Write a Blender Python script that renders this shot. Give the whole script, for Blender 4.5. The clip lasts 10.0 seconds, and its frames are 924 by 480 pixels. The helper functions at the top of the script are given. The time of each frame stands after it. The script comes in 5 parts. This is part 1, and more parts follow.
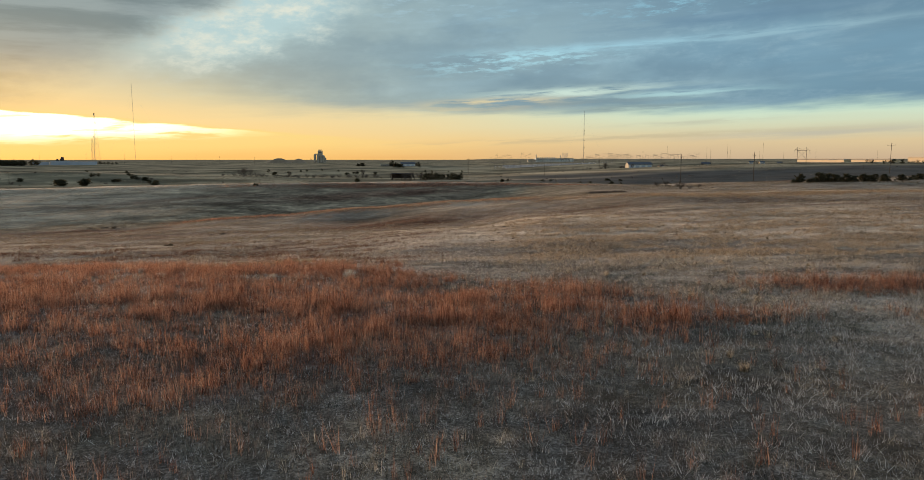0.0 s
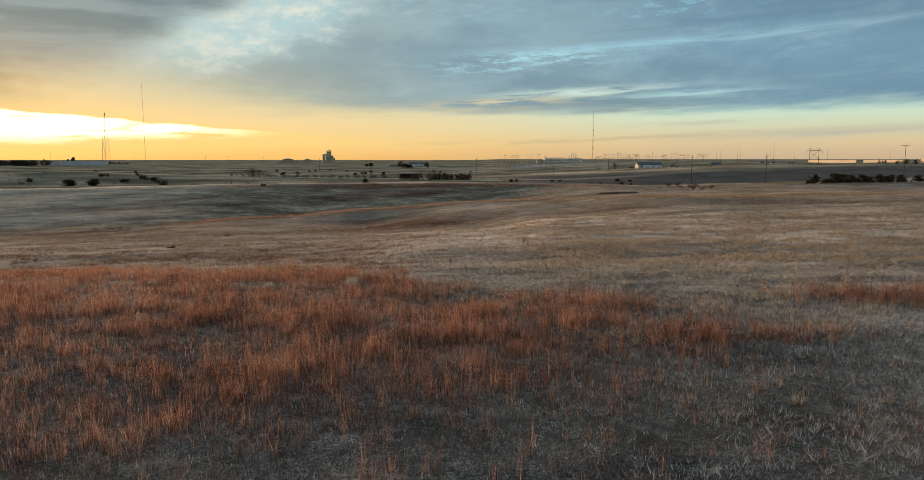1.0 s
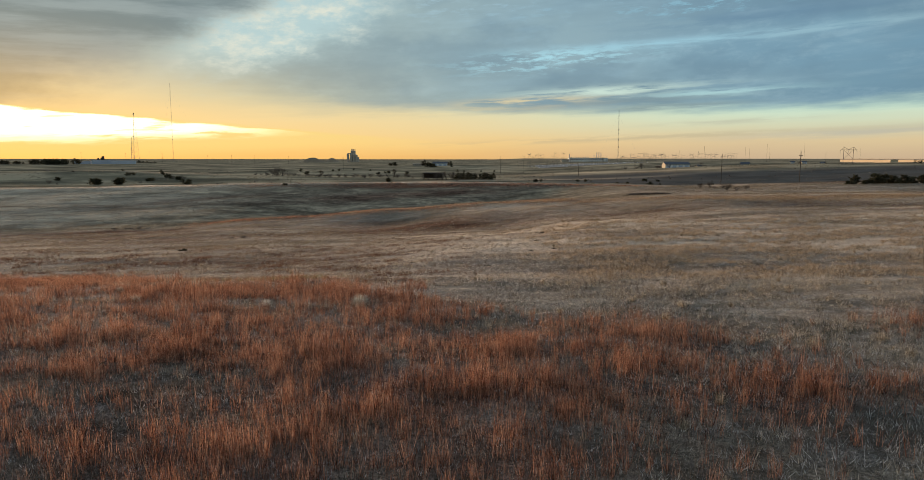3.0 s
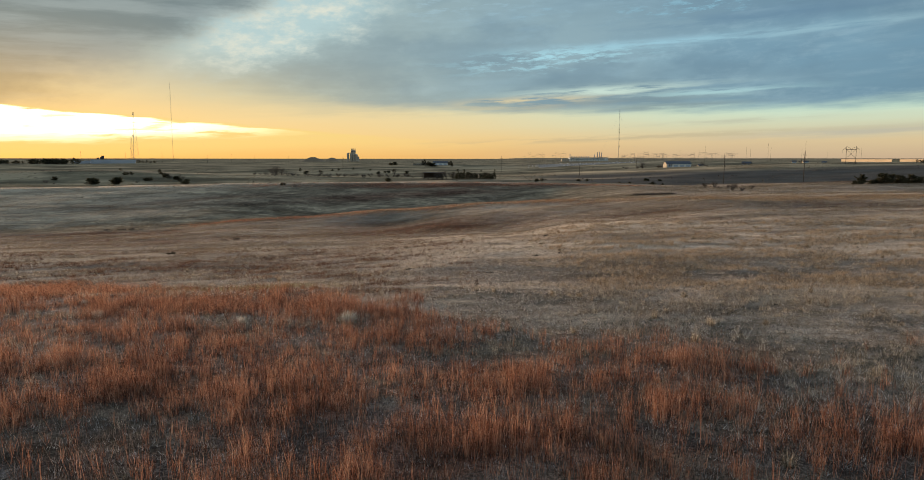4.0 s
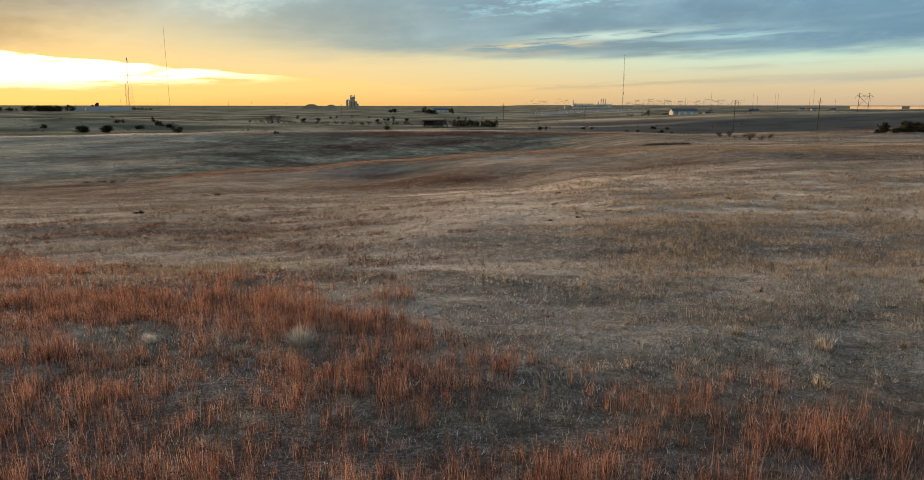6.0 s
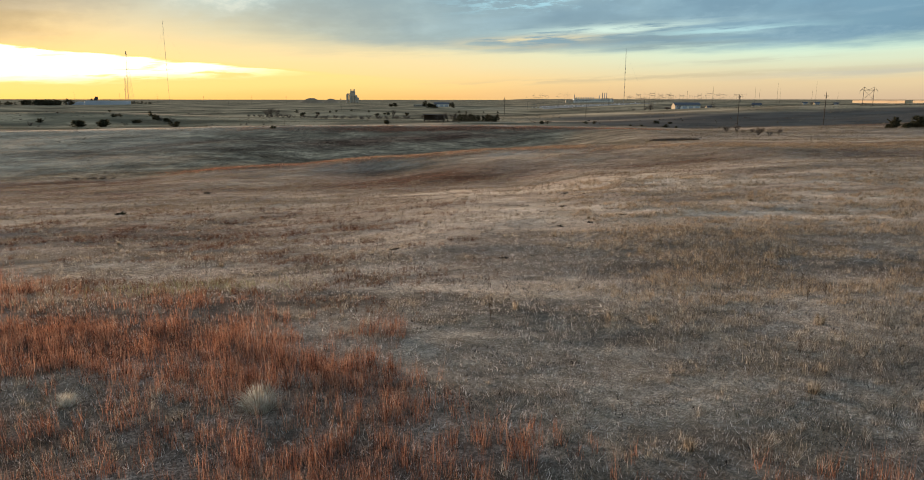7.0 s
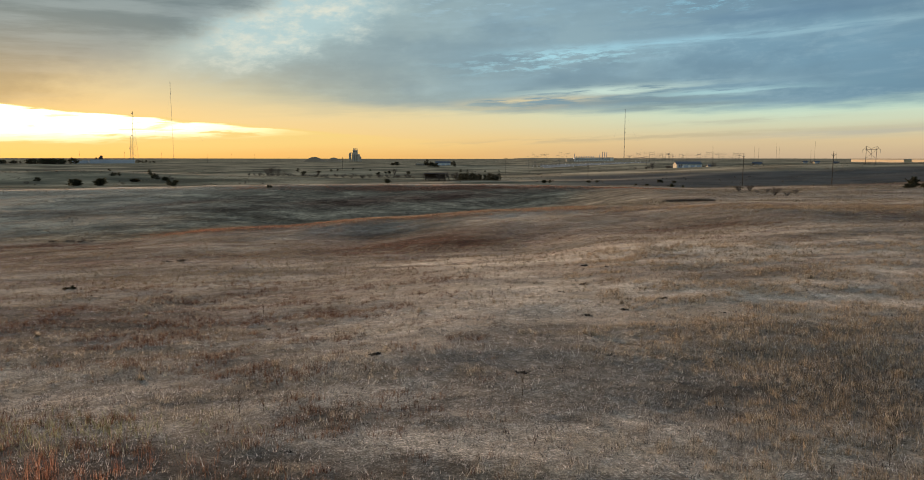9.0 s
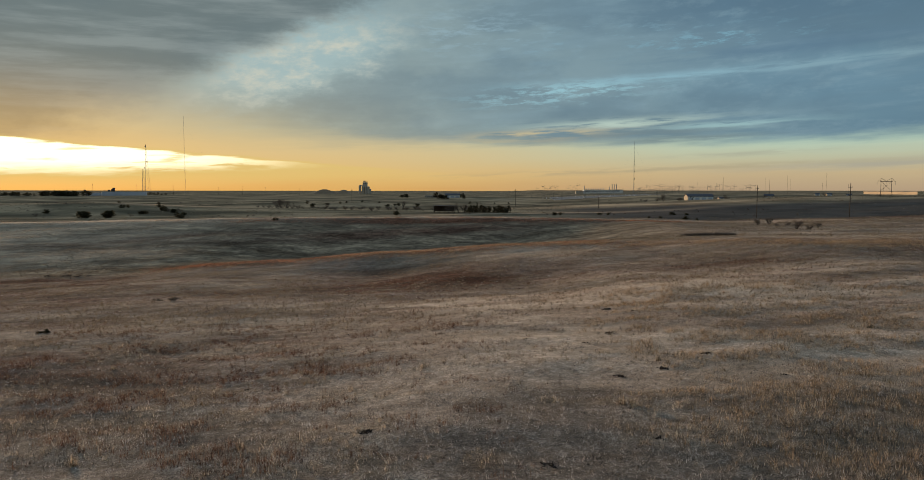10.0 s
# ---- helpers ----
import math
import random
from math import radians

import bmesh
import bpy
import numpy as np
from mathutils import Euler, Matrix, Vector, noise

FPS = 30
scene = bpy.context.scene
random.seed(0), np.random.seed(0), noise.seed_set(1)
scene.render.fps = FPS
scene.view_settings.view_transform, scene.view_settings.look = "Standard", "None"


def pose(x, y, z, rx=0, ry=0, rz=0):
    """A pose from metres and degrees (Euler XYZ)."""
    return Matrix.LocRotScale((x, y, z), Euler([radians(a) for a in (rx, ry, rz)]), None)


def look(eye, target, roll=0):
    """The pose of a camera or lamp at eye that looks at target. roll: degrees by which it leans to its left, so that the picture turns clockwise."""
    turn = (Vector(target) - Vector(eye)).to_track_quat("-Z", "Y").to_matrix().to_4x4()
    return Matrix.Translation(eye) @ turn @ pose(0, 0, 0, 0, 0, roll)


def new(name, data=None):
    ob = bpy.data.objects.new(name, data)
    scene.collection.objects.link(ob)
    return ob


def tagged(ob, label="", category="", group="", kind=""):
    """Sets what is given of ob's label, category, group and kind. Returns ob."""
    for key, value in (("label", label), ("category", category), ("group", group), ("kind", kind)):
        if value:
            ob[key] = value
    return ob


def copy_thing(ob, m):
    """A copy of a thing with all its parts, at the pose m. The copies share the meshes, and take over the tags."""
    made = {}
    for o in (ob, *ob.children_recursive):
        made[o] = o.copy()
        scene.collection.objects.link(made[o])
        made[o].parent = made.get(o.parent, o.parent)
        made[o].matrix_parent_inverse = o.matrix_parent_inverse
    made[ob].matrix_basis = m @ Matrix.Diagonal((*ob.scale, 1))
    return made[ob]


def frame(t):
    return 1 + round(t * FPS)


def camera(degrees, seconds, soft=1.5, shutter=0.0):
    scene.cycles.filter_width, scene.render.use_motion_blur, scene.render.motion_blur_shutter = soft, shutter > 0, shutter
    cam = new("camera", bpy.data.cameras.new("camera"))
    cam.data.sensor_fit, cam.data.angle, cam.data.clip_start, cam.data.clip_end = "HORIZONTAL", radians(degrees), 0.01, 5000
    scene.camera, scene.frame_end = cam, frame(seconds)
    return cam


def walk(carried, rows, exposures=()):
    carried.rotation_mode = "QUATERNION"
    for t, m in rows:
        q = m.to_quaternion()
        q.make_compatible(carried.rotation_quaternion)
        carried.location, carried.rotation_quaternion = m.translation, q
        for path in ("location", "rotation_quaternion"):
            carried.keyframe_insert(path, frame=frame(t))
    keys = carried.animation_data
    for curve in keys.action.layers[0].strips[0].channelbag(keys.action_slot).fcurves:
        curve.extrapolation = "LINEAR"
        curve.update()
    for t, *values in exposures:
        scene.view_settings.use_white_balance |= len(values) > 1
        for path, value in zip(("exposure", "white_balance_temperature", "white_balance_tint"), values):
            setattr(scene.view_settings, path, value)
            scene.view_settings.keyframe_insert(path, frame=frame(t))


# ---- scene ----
cam = camera(69.6, 10.0, soft=0.8)
METRES, EYE, TILT, LEAN, TURN = 36.0, 6.0, -6.95, 0.0, 0.0
ROWS = [
    (0.0, 0.0, 0.0, 0.0, -0.0, 0.0, -0.0),
    (0.5, -0.0005, 0.0315, 0.0041, 0.29, 0.01, -0.05),
    (1.0, -0.0012, 0.063, 0.0082, 0.72, 0.02, -0.11),
    (1.5, -0.0025, 0.0944, 0.0122, 1.5, 0.03, -0.22),
    (2.0, -0.004, 0.1258, 0.0164, 2.33, 0.01, -0.34),
    (2.5, -0.0055, 0.1581, 0.0201, 2.68, -0.02, -0.38),
    (4.0, -0.0121, 0.2847, 0.0342, 2.75, -0.09, -0.41),
    (4.5, -0.0148, 0.3382, 0.0405, 2.77, -0.11, -0.42),
    (5.0, -0.0175, 0.394, 0.0466, 2.79, -2.21, -0.44),
    (5.5, -0.0204, 0.4501, 0.0535, 2.82, -3.77, -0.43),
    (7.0, -0.0314, 0.6159, 0.0752, 2.89, -5.03, -0.44),
    (7.5, -0.0348, 0.6726, 0.0816, 2.92, -5.01, -0.45),
    (8.0, -0.0381, 0.7297, 0.0884, 2.94, -4.96, -0.47),
    (8.5, -0.0414, 0.7904, 0.0957, 2.98, -3.09, -0.46),
    (9.0, -0.0456, 0.8558, 0.104, 3.0, -0.09, -0.47),
    (9.5, -0.0496, 0.9233, 0.1127, 3.03, 2.42, -0.44),
    (10.0, -0.0539, 0.991, 0.1214, 3.8, 2.65, -0.56),
]
walk(cam, [(t, pose(0, 0, EYE, TILT, LEAN, TURN) @ pose(METRES * x, METRES * y, METRES * z, 90 + pitch, roll, yaw)) for t, x, y, z, yaw, pitch, roll in ROWS],
     [(0.0, 0.0, 6250, 10), (4.0, -0.04, 6250, 10), (5.0, -0.12, 6250, 10), (5.5, -0.05, 6250, 10), (7.0, 0.20, 6250, 10), (7.5, 0.22, 6250, 10), (8.5, 0.14, 6250, 10), (9.0, -0.06, 6250, 10), (10.0, -0.42, 6250, 10)])

# ---- light ----
SUN_AZ, SUN_EL = radians(-38.5), radians(3.4)


def lin(r, g, b):
    """A linear colour from 0-255 display values."""
    return tuple((c / 255 / 12.92 if c <= 10 else ((c / 255 + 0.055) / 1.055) ** 2.4) for c in (r, g, b)) + (1.0,)


class Tree:
    """Shortcuts for wiring a node tree."""

    def __init__(self, nt):
        self.nt = nt
        nt.nodes.clear()

    def node(self, kind, inputs=None, **props):
        n = self.nt.nodes.new(kind)
        for key, value in props.items():
            setattr(n, key, value)
        for key, value in (inputs or {}).items():
            if hasattr(value, "is_linked"):
                self.nt.links.new(value, n.inputs[key])
            else:
                n.inputs[key].default_value = value
        return n

    def m(self, op, a, b=0.0, c=0.0, clamp=False):
        n = self.node("ShaderNodeMath", {0: a, 1: b, 2: c}, operation=op)
        n.use_clamp = clamp
        return n.outputs[0]

    def step(self, v, a, b):
        """0 at a, 1 at b, smooth between."""
        return self.node("ShaderNodeMapRange", {"Value": v, "From Min": a, "From Max": b}, interpolation_type="SMOOTHSTEP").outputs[0]

    def mix(self, f, a, b, blend="MIX"):
        n = self.node("ShaderNodeMix", {0: f, 6: a, 7: b}, data_type="RGBA", blend_type=blend)
        return n.outputs[2]

    def noise(self, vec, scale, detail=4.0, rough=0.55, dist=0.0):
        return self.node("ShaderNodeTexNoise", {"Vector": vec, "Scale": scale, "Detail": detail, "Roughness": rough, "Distortion": dist}).outputs["Fac"]

    def ramp(self, f, stops):
        n = self.node("ShaderNodeValToRGB", {0: f})
        e = n.color_ramp.elements
        while len(e) < len(stops):
            e.new(0.5)
        for el, (p, c) in zip(e, stops):
            el.position, el.color = p, c
        return n.outputs[0]

    def xyz(self, x, y, z=0.0):
        return self.node("ShaderNodeCombineXYZ", {0: x, 1: y, 2: z}).outputs[0]


def build_sky():
    """Evening sky: a clear gradient, a slate cloud deck with openings, and a bright gap at the sun."""
    world = bpy.data.worlds.new("dusk_sky")
    world.use_nodes = True
    scene.world = world
    t = Tree(world.node_tree)
    d = t.node("ShaderNodeTexCoord").outputs["Generated"]
    sep = t.node("ShaderNodeSeparateXYZ", {0: d}).outputs
    az = t.m("ARCTAN2", sep[0], sep[1])
    el = t.m("ARCSINE", sep[2])
    tilted = t.m("SUBTRACT", el, t.m("MULTIPLY", az, 0.035))

    def cloud(sx, sy, seed, detail=5.0, rough=0.55):
        return t.noise(t.xyz(t.m("MULTIPLY", az, sx), t.m("MULTIPLY", tilted, sy), seed), 1.0, detail, rough)

    broad = cloud(2.6, 9.0, 1.7, 4)
    streak = cloud(5.0, 42.0, 4.2, 6, 0.6)
    puff = cloud(13.0, 34.0, 8.1, 7, 0.62)
    fine = cloud(11.0, 120.0, 2.9, 5, 0.6)
    curd = cloud(30.0, 62.0, 5.5, 6, 0.62)
    fleck = cloud(26.0, 120.0, 7.3, 6, 0.65)

    def off(n, amount):
        return t.m("MULTIPLY", t.m("SUBTRACT", n, 0.5), amount)

    # clear sky towards the sunset and away from it
    elw = t.m("MULTIPLY", t.m("ADD", el, off(streak, 0.014)), 2.5)
    near = t.ramp(elw, [
        (0.0, lin(240, 186, 108)), (0.05, lin(246, 204, 128)), (0.13, lin(236, 210, 154)), (0.22, lin(210, 206, 170)), (0.34, lin(162, 173, 160)), (0.56, lin(140, 160, 160)), (1.0, lin(150, 168, 176))])
    away = t.ramp(elw, [
        (0.0, lin(204, 176, 142)), (0.06, lin(220, 196, 152)), (0.11, lin(212, 212, 178)), (0.17, lin(204, 228, 204)), (0.30, lin(176, 216, 216)), (0.60, lin(144, 184, 200)), (1.0, lin(140, 164, 180))])
    side = t.step(az, -0.25, 0.40)
    clear = t.mix(side, near, away)
    nish = t.node("ShaderNodeTexSky", sky_type="NISHITA", sun_disc=False, sun_elevation=SUN_EL, sun_rotation=SUN_AZ).outputs[0]
    clear = t.mix(0.012, clear, nish)
    # the deck with a ragged lower edge
    lower = t.m("ADD", t.m("SUBTRACT", el, t.m("ADD", 0.062, t.m("MULTIPLY", az, 0.004))), t.m("ADD", off(streak, 0.030), off(fine, 0.016)))
    fade = t.m("ADD", 0.020, t.m("MULTIPLY", t.m("SUBTRACT", 1.0, t.step(az, -0.60, -0.12)), 0.085))
    deck = t.step(lower, -0.006, fade)
    right = t.step(az, -0.50, 0.12)
    deck_col = t.mix(right, lin(152, 162, 154), lin(140, 164, 170))
    deck_col = t.mix(t.step(t.m("ADD", az, off(broad, 0.5)), 0.05, 0.55), deck_col, lin(112, 145, 162))
    deck_col = t.mix(t.m("MULTIPLY", t.step(el, 0.15, 0.27), t.step(az, -0.05, 0.40)), deck_col, lin(92, 122, 142))
    light = t.mix(right, lin(182, 192, 178), lin(146, 174, 184))
    deck_col = t.mix(t.m("MULTIPLY", t.step(streak, 0.47, 0.72), 0.45), deck_col, light)
    deck_col = t.mix(t.m("MULTIPLY", t.step(puff, 0.52, 0.74), 0.55), deck_col, light)
    deck_col = t.mix(t.m("MULTIPLY", t.m("MULTIPLY", t.step(curd, 0.50, 0.70), t.step(broad, 0.42, 0.58)), 0.35), deck_col, light)
    lump = cloud(6.5, 15.0, 3.3, 4, 0.5)
    deck_col = t.mix(t.m("MULTIPLY", t.step(lump, 0.54, 0.36), 0.42), deck_col, lin(98, 124, 140))
    deck_col = t.mix(t.m("MULTIPLY", t.step(broad, 0.52, 0.30), 0.45), deck_col, lin(96, 122, 138))
    cover = t.m("MULTIPLY", deck, t.m("ADD", 0.62, t.m("MULTIPLY", right, 0.36)))
    sky = t.mix(cover, clear, deck_col)

    def patch(az0, azw, el0, elw0, n, wobble, lo, hi):
        a = t.m("DIVIDE", t.m("SUBTRACT", az, az0), azw)
        b = t.m("DIVIDE", t.m("SUBTRACT", t.m("ADD", tilted, off(n, wobble)), el0), elw0)
        g = t.m("EXPONENT", t.m("MULTIPLY", t.m("ADD", t.m("MULTIPLY", a, a), t.m("MULTIPLY", b, b)), -1.0))
        return t.m("MULTIPLY", g, t.step(n, lo, hi))

    # thin openings and streaks
    for a0, aw, e0, ew, n, wob, lo, hi, k, col in (
            (0.26, 0.17, 0.152, 0.0050, fine, 0.012, 0.30, 0.56, 0.85, lin(152, 192, 204)),
            (0.10, 0.10, 0.145, 0.0100, fleck, 0.030, 0.44, 0.62, 0.95, lin(166, 210, 218)),
            (0.04, 0.09, 0.135, 0.0110, fleck, 0.030, 0.48, 0.64, 0.75, lin(160, 200, 208)),
            (0.30, 0.10, 0.200, 0.0110, fleck, 0.030, 0.50, 0.66, 0.85, lin(136, 184, 200)),
            (0.16, 0.16, 0.215, 0.0200, fleck, 0.030, 0.54, 0.68, 0.55, lin(140, 176, 190)),
            (-0.06, 0.10, 0.235, 0.0300, fleck, 0.030, 0.48, 0.66, 0.60, lin(160, 188, 198)),
            (0.46, 0.16, 0.152, 0.0050, fine, 0.012, 0.30, 0.60, 0.60, lin(148, 178, 186)),
            (0.36, 0.20, 0.176, 0.0120, streak, 0.015, 0.40, 0.60, 0.60, lin(92, 122, 144)),
            (0.16, 0.12, 0.092, 0.0060, fine, 0.02, 0.34, 0.56, 0.95, lin(204, 224, 208)),
            (0.30, 0.10, 0.080, 0.0045, fine, 0.014, 0.36, 0.56, 0.90, lin(180, 216, 214)),
            (0.05, 0.10, 0.082, 0.0060, fine, 0.02, 0.38, 0.58, 0.90, lin(232, 212, 162)),
            (0.20, 0.13, 0.076, 0.0042, fine, 0.012, 0.25, 0.50, 0.95, lin(132, 152, 156)),
            (0.25, 0.09, 0.064, 0.0032, fine, 0.008, 0.25, 0.50, 0.90, lin(136, 154, 154)),
            (0.34, 0.10, 0.040, 0.0030, fine, 0.010, 0.34, 0.55, 0.55, lin(190, 188, 164)),
            (0.50, 0.16, 0.018, 0.0060, fine, 0.012, 0.20, 0.50, 0.60, lin(182, 178, 164)),
            (0.22, 0.30, 0.024, 0.0040, fine, 0.012, 0.40, 0.60, 0.45, lin(186, 172, 140)),
            (-0.10, 0.18, 0.072, 0.0050, fine, 0.012, 0.40, 0.60, 0.50, lin(224, 208, 160))):
        sky = t.mix(t.m("MULTIPLY", patch(a0, aw, e0, ew, n, wob, lo, hi), k), sky, col)
    # pale opening that climbs to the right
    along = t.m("DIVIDE", t.m("ADD", az, 0.300), 0.165)
    across = t.m("SUBTRACT", t.m("SUBTRACT", t.m("ADD", el, t.m("ADD", off(puff, 0.06), off(curd, 0.03))), 0.186), t.m("MULTIPLY", t.m("ADD", az, 0.300), 0.30))
    wide = t.m("DIVIDE", across, 0.054)
    hole = t.m("EXPONENT", t.m("MULTIPLY", t.m("ADD", t.m("MULTIPLY", along, along), t.m("MULTIPLY", wide, wide)), -1.0))
    sky = t.mix(t.m("MULTIPLY", t.step(hole, 0.04, 0.90), 0.78), sky, lin(182, 206, 204))
    sky = t.mix(t.m("MULTIPLY", t.m("MULTIPLY", t.step(hole, 0.22, 0.85), t.step(t.m("ADD", t.m("MULTIPLY", curd, 0.55), t.m("MULTIPLY", puff, 0.45)), 0.42, 0.66)), 0.72), sky, lin(228, 222, 198))
    # darker cloud higher up, its edge climbing to the right
    climb = t.m("ADD", 0.208, t.m("MULTIPLY", t.m("ADD", az, 0.34), 0.40))
    dark = t.step(t.m("SUBTRACT", t.m("ADD", el, t.m("ADD", t.m("ADD", off(puff, 0.06), off(curd, 0.035)), off(broad, 0.03))), climb), t.m("SUBTRACT", -0.018, t.m("MULTIPLY", t.m("SUBTRACT", 1.0, t.step(az, -0.62, -0.32)), 0.05)), 0.022)
    dark = t.m("MULTIPLY", dark, t.m("MULTIPLY", t.m("SUBTRACT", 1.0, t.step(az, -0.26, -0.14)), t.m("SUBTRACT", 1.0, t.step(el, 0.34, 0.60))))
    sky = t.mix(t.m("MULTIPLY", dark, 0.80), sky, t.mix(t.step(streak, 0.40, 0.66), lin(108, 121, 122), lin(138, 149, 148)))
    # glow round the sun, under the cloud
    gx = t.m("DIVIDE", t.m("SUBTRACT", az, SUN_AZ), 0.30)
    gy = t.m("DIVIDE", t.m("SUBTRACT", el, 0.055), 0.078)
    glow = t.m("EXPONENT", t.m("MULTIPLY", t.m("ADD", t.m("MULTIPLY", gx, gx), t.m("MULTIPLY", gy, gy)), -1.0))
    sky = t.mix(t.m("MULTIPLY", glow, 0.52), sky, lin(250, 198, 108))
    # bright gap round the sun
    top = t.m("ADD", 0.040, t.m("MULTIPLY", t.m("SUBTRACT", -0.300, az), 0.070))
    rag = t.m("ADD", off(fine, 0.010), off(streak, 0.006))
    under = t.m("SUBTRACT", 1.0, t.step(t.m("ADD", t.m("SUBTRACT", el, top), rag), -0.003, 0.003))
    over = t.step(t.m("ADD", el, off(fine, 0.022)), -0.002, 0.046)
    reach = t.m("SUBTRACT", 1.0, t.step(az, -0.72, 0.10))
    gap = t.m("MULTIPLY", t.m("MULTIPLY", under, over), t.m("MULTIPLY", reach, t.step(az, -1.1, -0.75)))
    gap = t.m("MULTIPLY", gap, t.m("SUBTRACT", 1.0, t.m("MULTIPLY", t.step(t.m("ADD", t.m("MULTIPLY", streak, 0.5), t.m("MULTIPLY", fine, 0.5)), 0.52, 0.62), 0.40)))
    hot = t.mix(t.step(gap, 0.30, 0.92), lin(255, 220, 128), (2.4, 2.05, 1.35, 1.0))
    sky = t.mix(t.m("MULTIPLY", gap, 1.9, clamp=True), sky, hot)
    lift = t.m("ADD", 1.0, t.m("MULTIPLY", t.step(el, 0.06, 0.15), 0.15))
    sky = t.mix(1.0, sky, t.xyz(lift, lift, lift), "MULTIPLY")
    # brighter thin cloud overhead, outside the evening's dark bank
    sky = t.mix(t.step(el, 0.40, 1.0), sky, lin(178, 197, 218))
    sky = t.mix(t.step(el, -0.05, -0.008), lin(120, 100, 76), sky)
    bg = t.node("ShaderNodeBackground", {"Color": sky, "Strength": 1.0})
    out = t.node("ShaderNodeOutputWorld")
    world.node_tree.links.new(bg.outputs[0], out.inputs[0])


build_sky()
sun = new("sun", bpy.data.lights.new("sun", "SUN"))
sun.data.energy, sun.data.angle, sun.data.color = 5.0, radians(2.0), (1.0, 0.70, 0.46)
sun.matrix_world = look((0, 0, 0), (-math.sin(SUN_AZ) * math.cos(SUN_EL), -math.cos(SUN_AZ) * math.cos(SUN_EL), -math.sin(SUN_EL)))
sun.location = (-60, 60, 60)


# ---- terrain ----
def vnoise(x, y, seed=0):
    """Smooth value noise, 0 to 1."""
    x, y = np.asarray(x, float), np.asarray(y, float)
    xi, yi = np.floor(x), np.floor(y)
    fx, fy = x - xi, y - yi
    fx, fy = fx * fx * (3 - 2 * fx), fy * fy * (3 - 2 * fy)

    def h(a, b):
        v = np.sin(a * 127.1 + b * 311.7 + seed * 74.7) * 43758.5453
        return v - np.floor(v)

    return (h(xi, yi) * (1 - fx) + h(xi + 1, yi) * fx) * (1 - fy) + (h(xi, yi + 1) * (1 - fx) + h(xi + 1, yi + 1) * fx) * fy


def fbm(x, y, seed=0, octaves=4):
    v, a, s = 0.0, 0.5, 0.0
    for k in range(octaves):
        v = v + a * vnoise(x * 2 ** k, y * 2 ** k, seed + k * 13)
        s += a
        a *= 0.5
    return v / s


def ease(v, a, b):
    u = np.clip((v - a) / (b - a), 0, 1)
    return u * u * (3 - 2 * u)


def bump(x, y, cx, cy, sx, sy):
    return np.exp(-((x - cx) / sx) ** 2 - ((y - cy) / sy) ** 2)


# elevations of the field: rows run with y across the swale, crest, draw and ridge; columns with x
FIELD_X = (-110, -75, -45, -22, 0, 12, 38, 80)
FIELD_Y = (57, 70, 84, 97, 112, 126, 140, 160, 176, 200, 246)
FIELD_Z = (
    (-6.2, -4.9, -4.0, -2.9, -1.7, -1.2, -0.6, 0.1),
    (-6.8, -5.4, -4.5, -3.9, -2.3, -1.7, -0.9, 0.0),
    (-7.4, -6.0, -5.1, -4.5, -3.0, -2.1, -1.2, -0.1),
    (-8.2, -6.8, -6.0, -5.0, -4.0, -2.4, -1.35, -0.2),
    (-9.0, -7.8, -6.6, -6.0, -4.9, -3.3, -1.5, -0.3),
    (-9.8, -8.6, -6.9, -6.9, -4.8, -3.7, -1.1, -0.3),
    (-10.6, -9.3, -7.2, -7.0, -4.4, -3.5, -1.2, -0.5),
    (-10.6, -9.6, -7.4, -5.6, -3.8, -3.3, -2.0, -1.4),
    (-9.6, -8.7, -9.3, -8.6, -6.8, -5.6, -2.1, -1.9),
    (-7.9, -7.3, -8.0, -8.1, -7.6, -6.0, -2.3, -2.3),
    (-4.1, -3.3, -2.9, -2.7, -2.6, -2.8, -3.3, -4.0))


def field(x, y):
    """The elevations between the columns and rows above."""
    z = np.asarray(FIELD_Z, float)
    rows = np.asarray(FIELD_Y, float)
    yy = np.clip(y, rows[0], rows[-1])
    i = np.clip(np.searchsorted(rows, yy, side="right") - 1, 0, len(rows) - 2)
    step = (rows[i + 1] - rows[i])[..., None]
    u = (yy - rows[i])[..., None] / step
    m = np.gradient(z, rows, axis=0)
    cols = (2 * u ** 3 - 3 * u ** 2 + 1) * z[i] + (u ** 3 - 2 * u ** 2 + u) * step * m[i] + (3 * u ** 2 - 2 * u ** 3) * z[i + 1] + (u ** 3 - u ** 2) * step * m[i + 1]
    k = np.asarray(FIELD_X, float)
    xx = np.clip(x, k[0], k[-1])
    j = np.clip(np.searchsorted(k, xx, side="right") - 1, 0, len(k) - 2)
    w = (xx - k[j]) / (k[j + 1] - k[j])
    w = 0.5 * w + 0.5 * w * w * (3 - 2 * w)
    c0, c1 = np.take_along_axis(cols, j[..., None], -1)[..., 0], np.take_along_axis(cols, j[..., None] + 1, -1)[..., 0]
    return c0 * (1 - w) + c1 * w


def crest_line(x):
    """Where the rise before the draw ends."""
    return 161 - 13 * ease(x, 4, 26) - 16 * ease(x, 24, 42) + 4.0 * (fbm(x / 17, 0 * x, 45, 3) - 0.5)


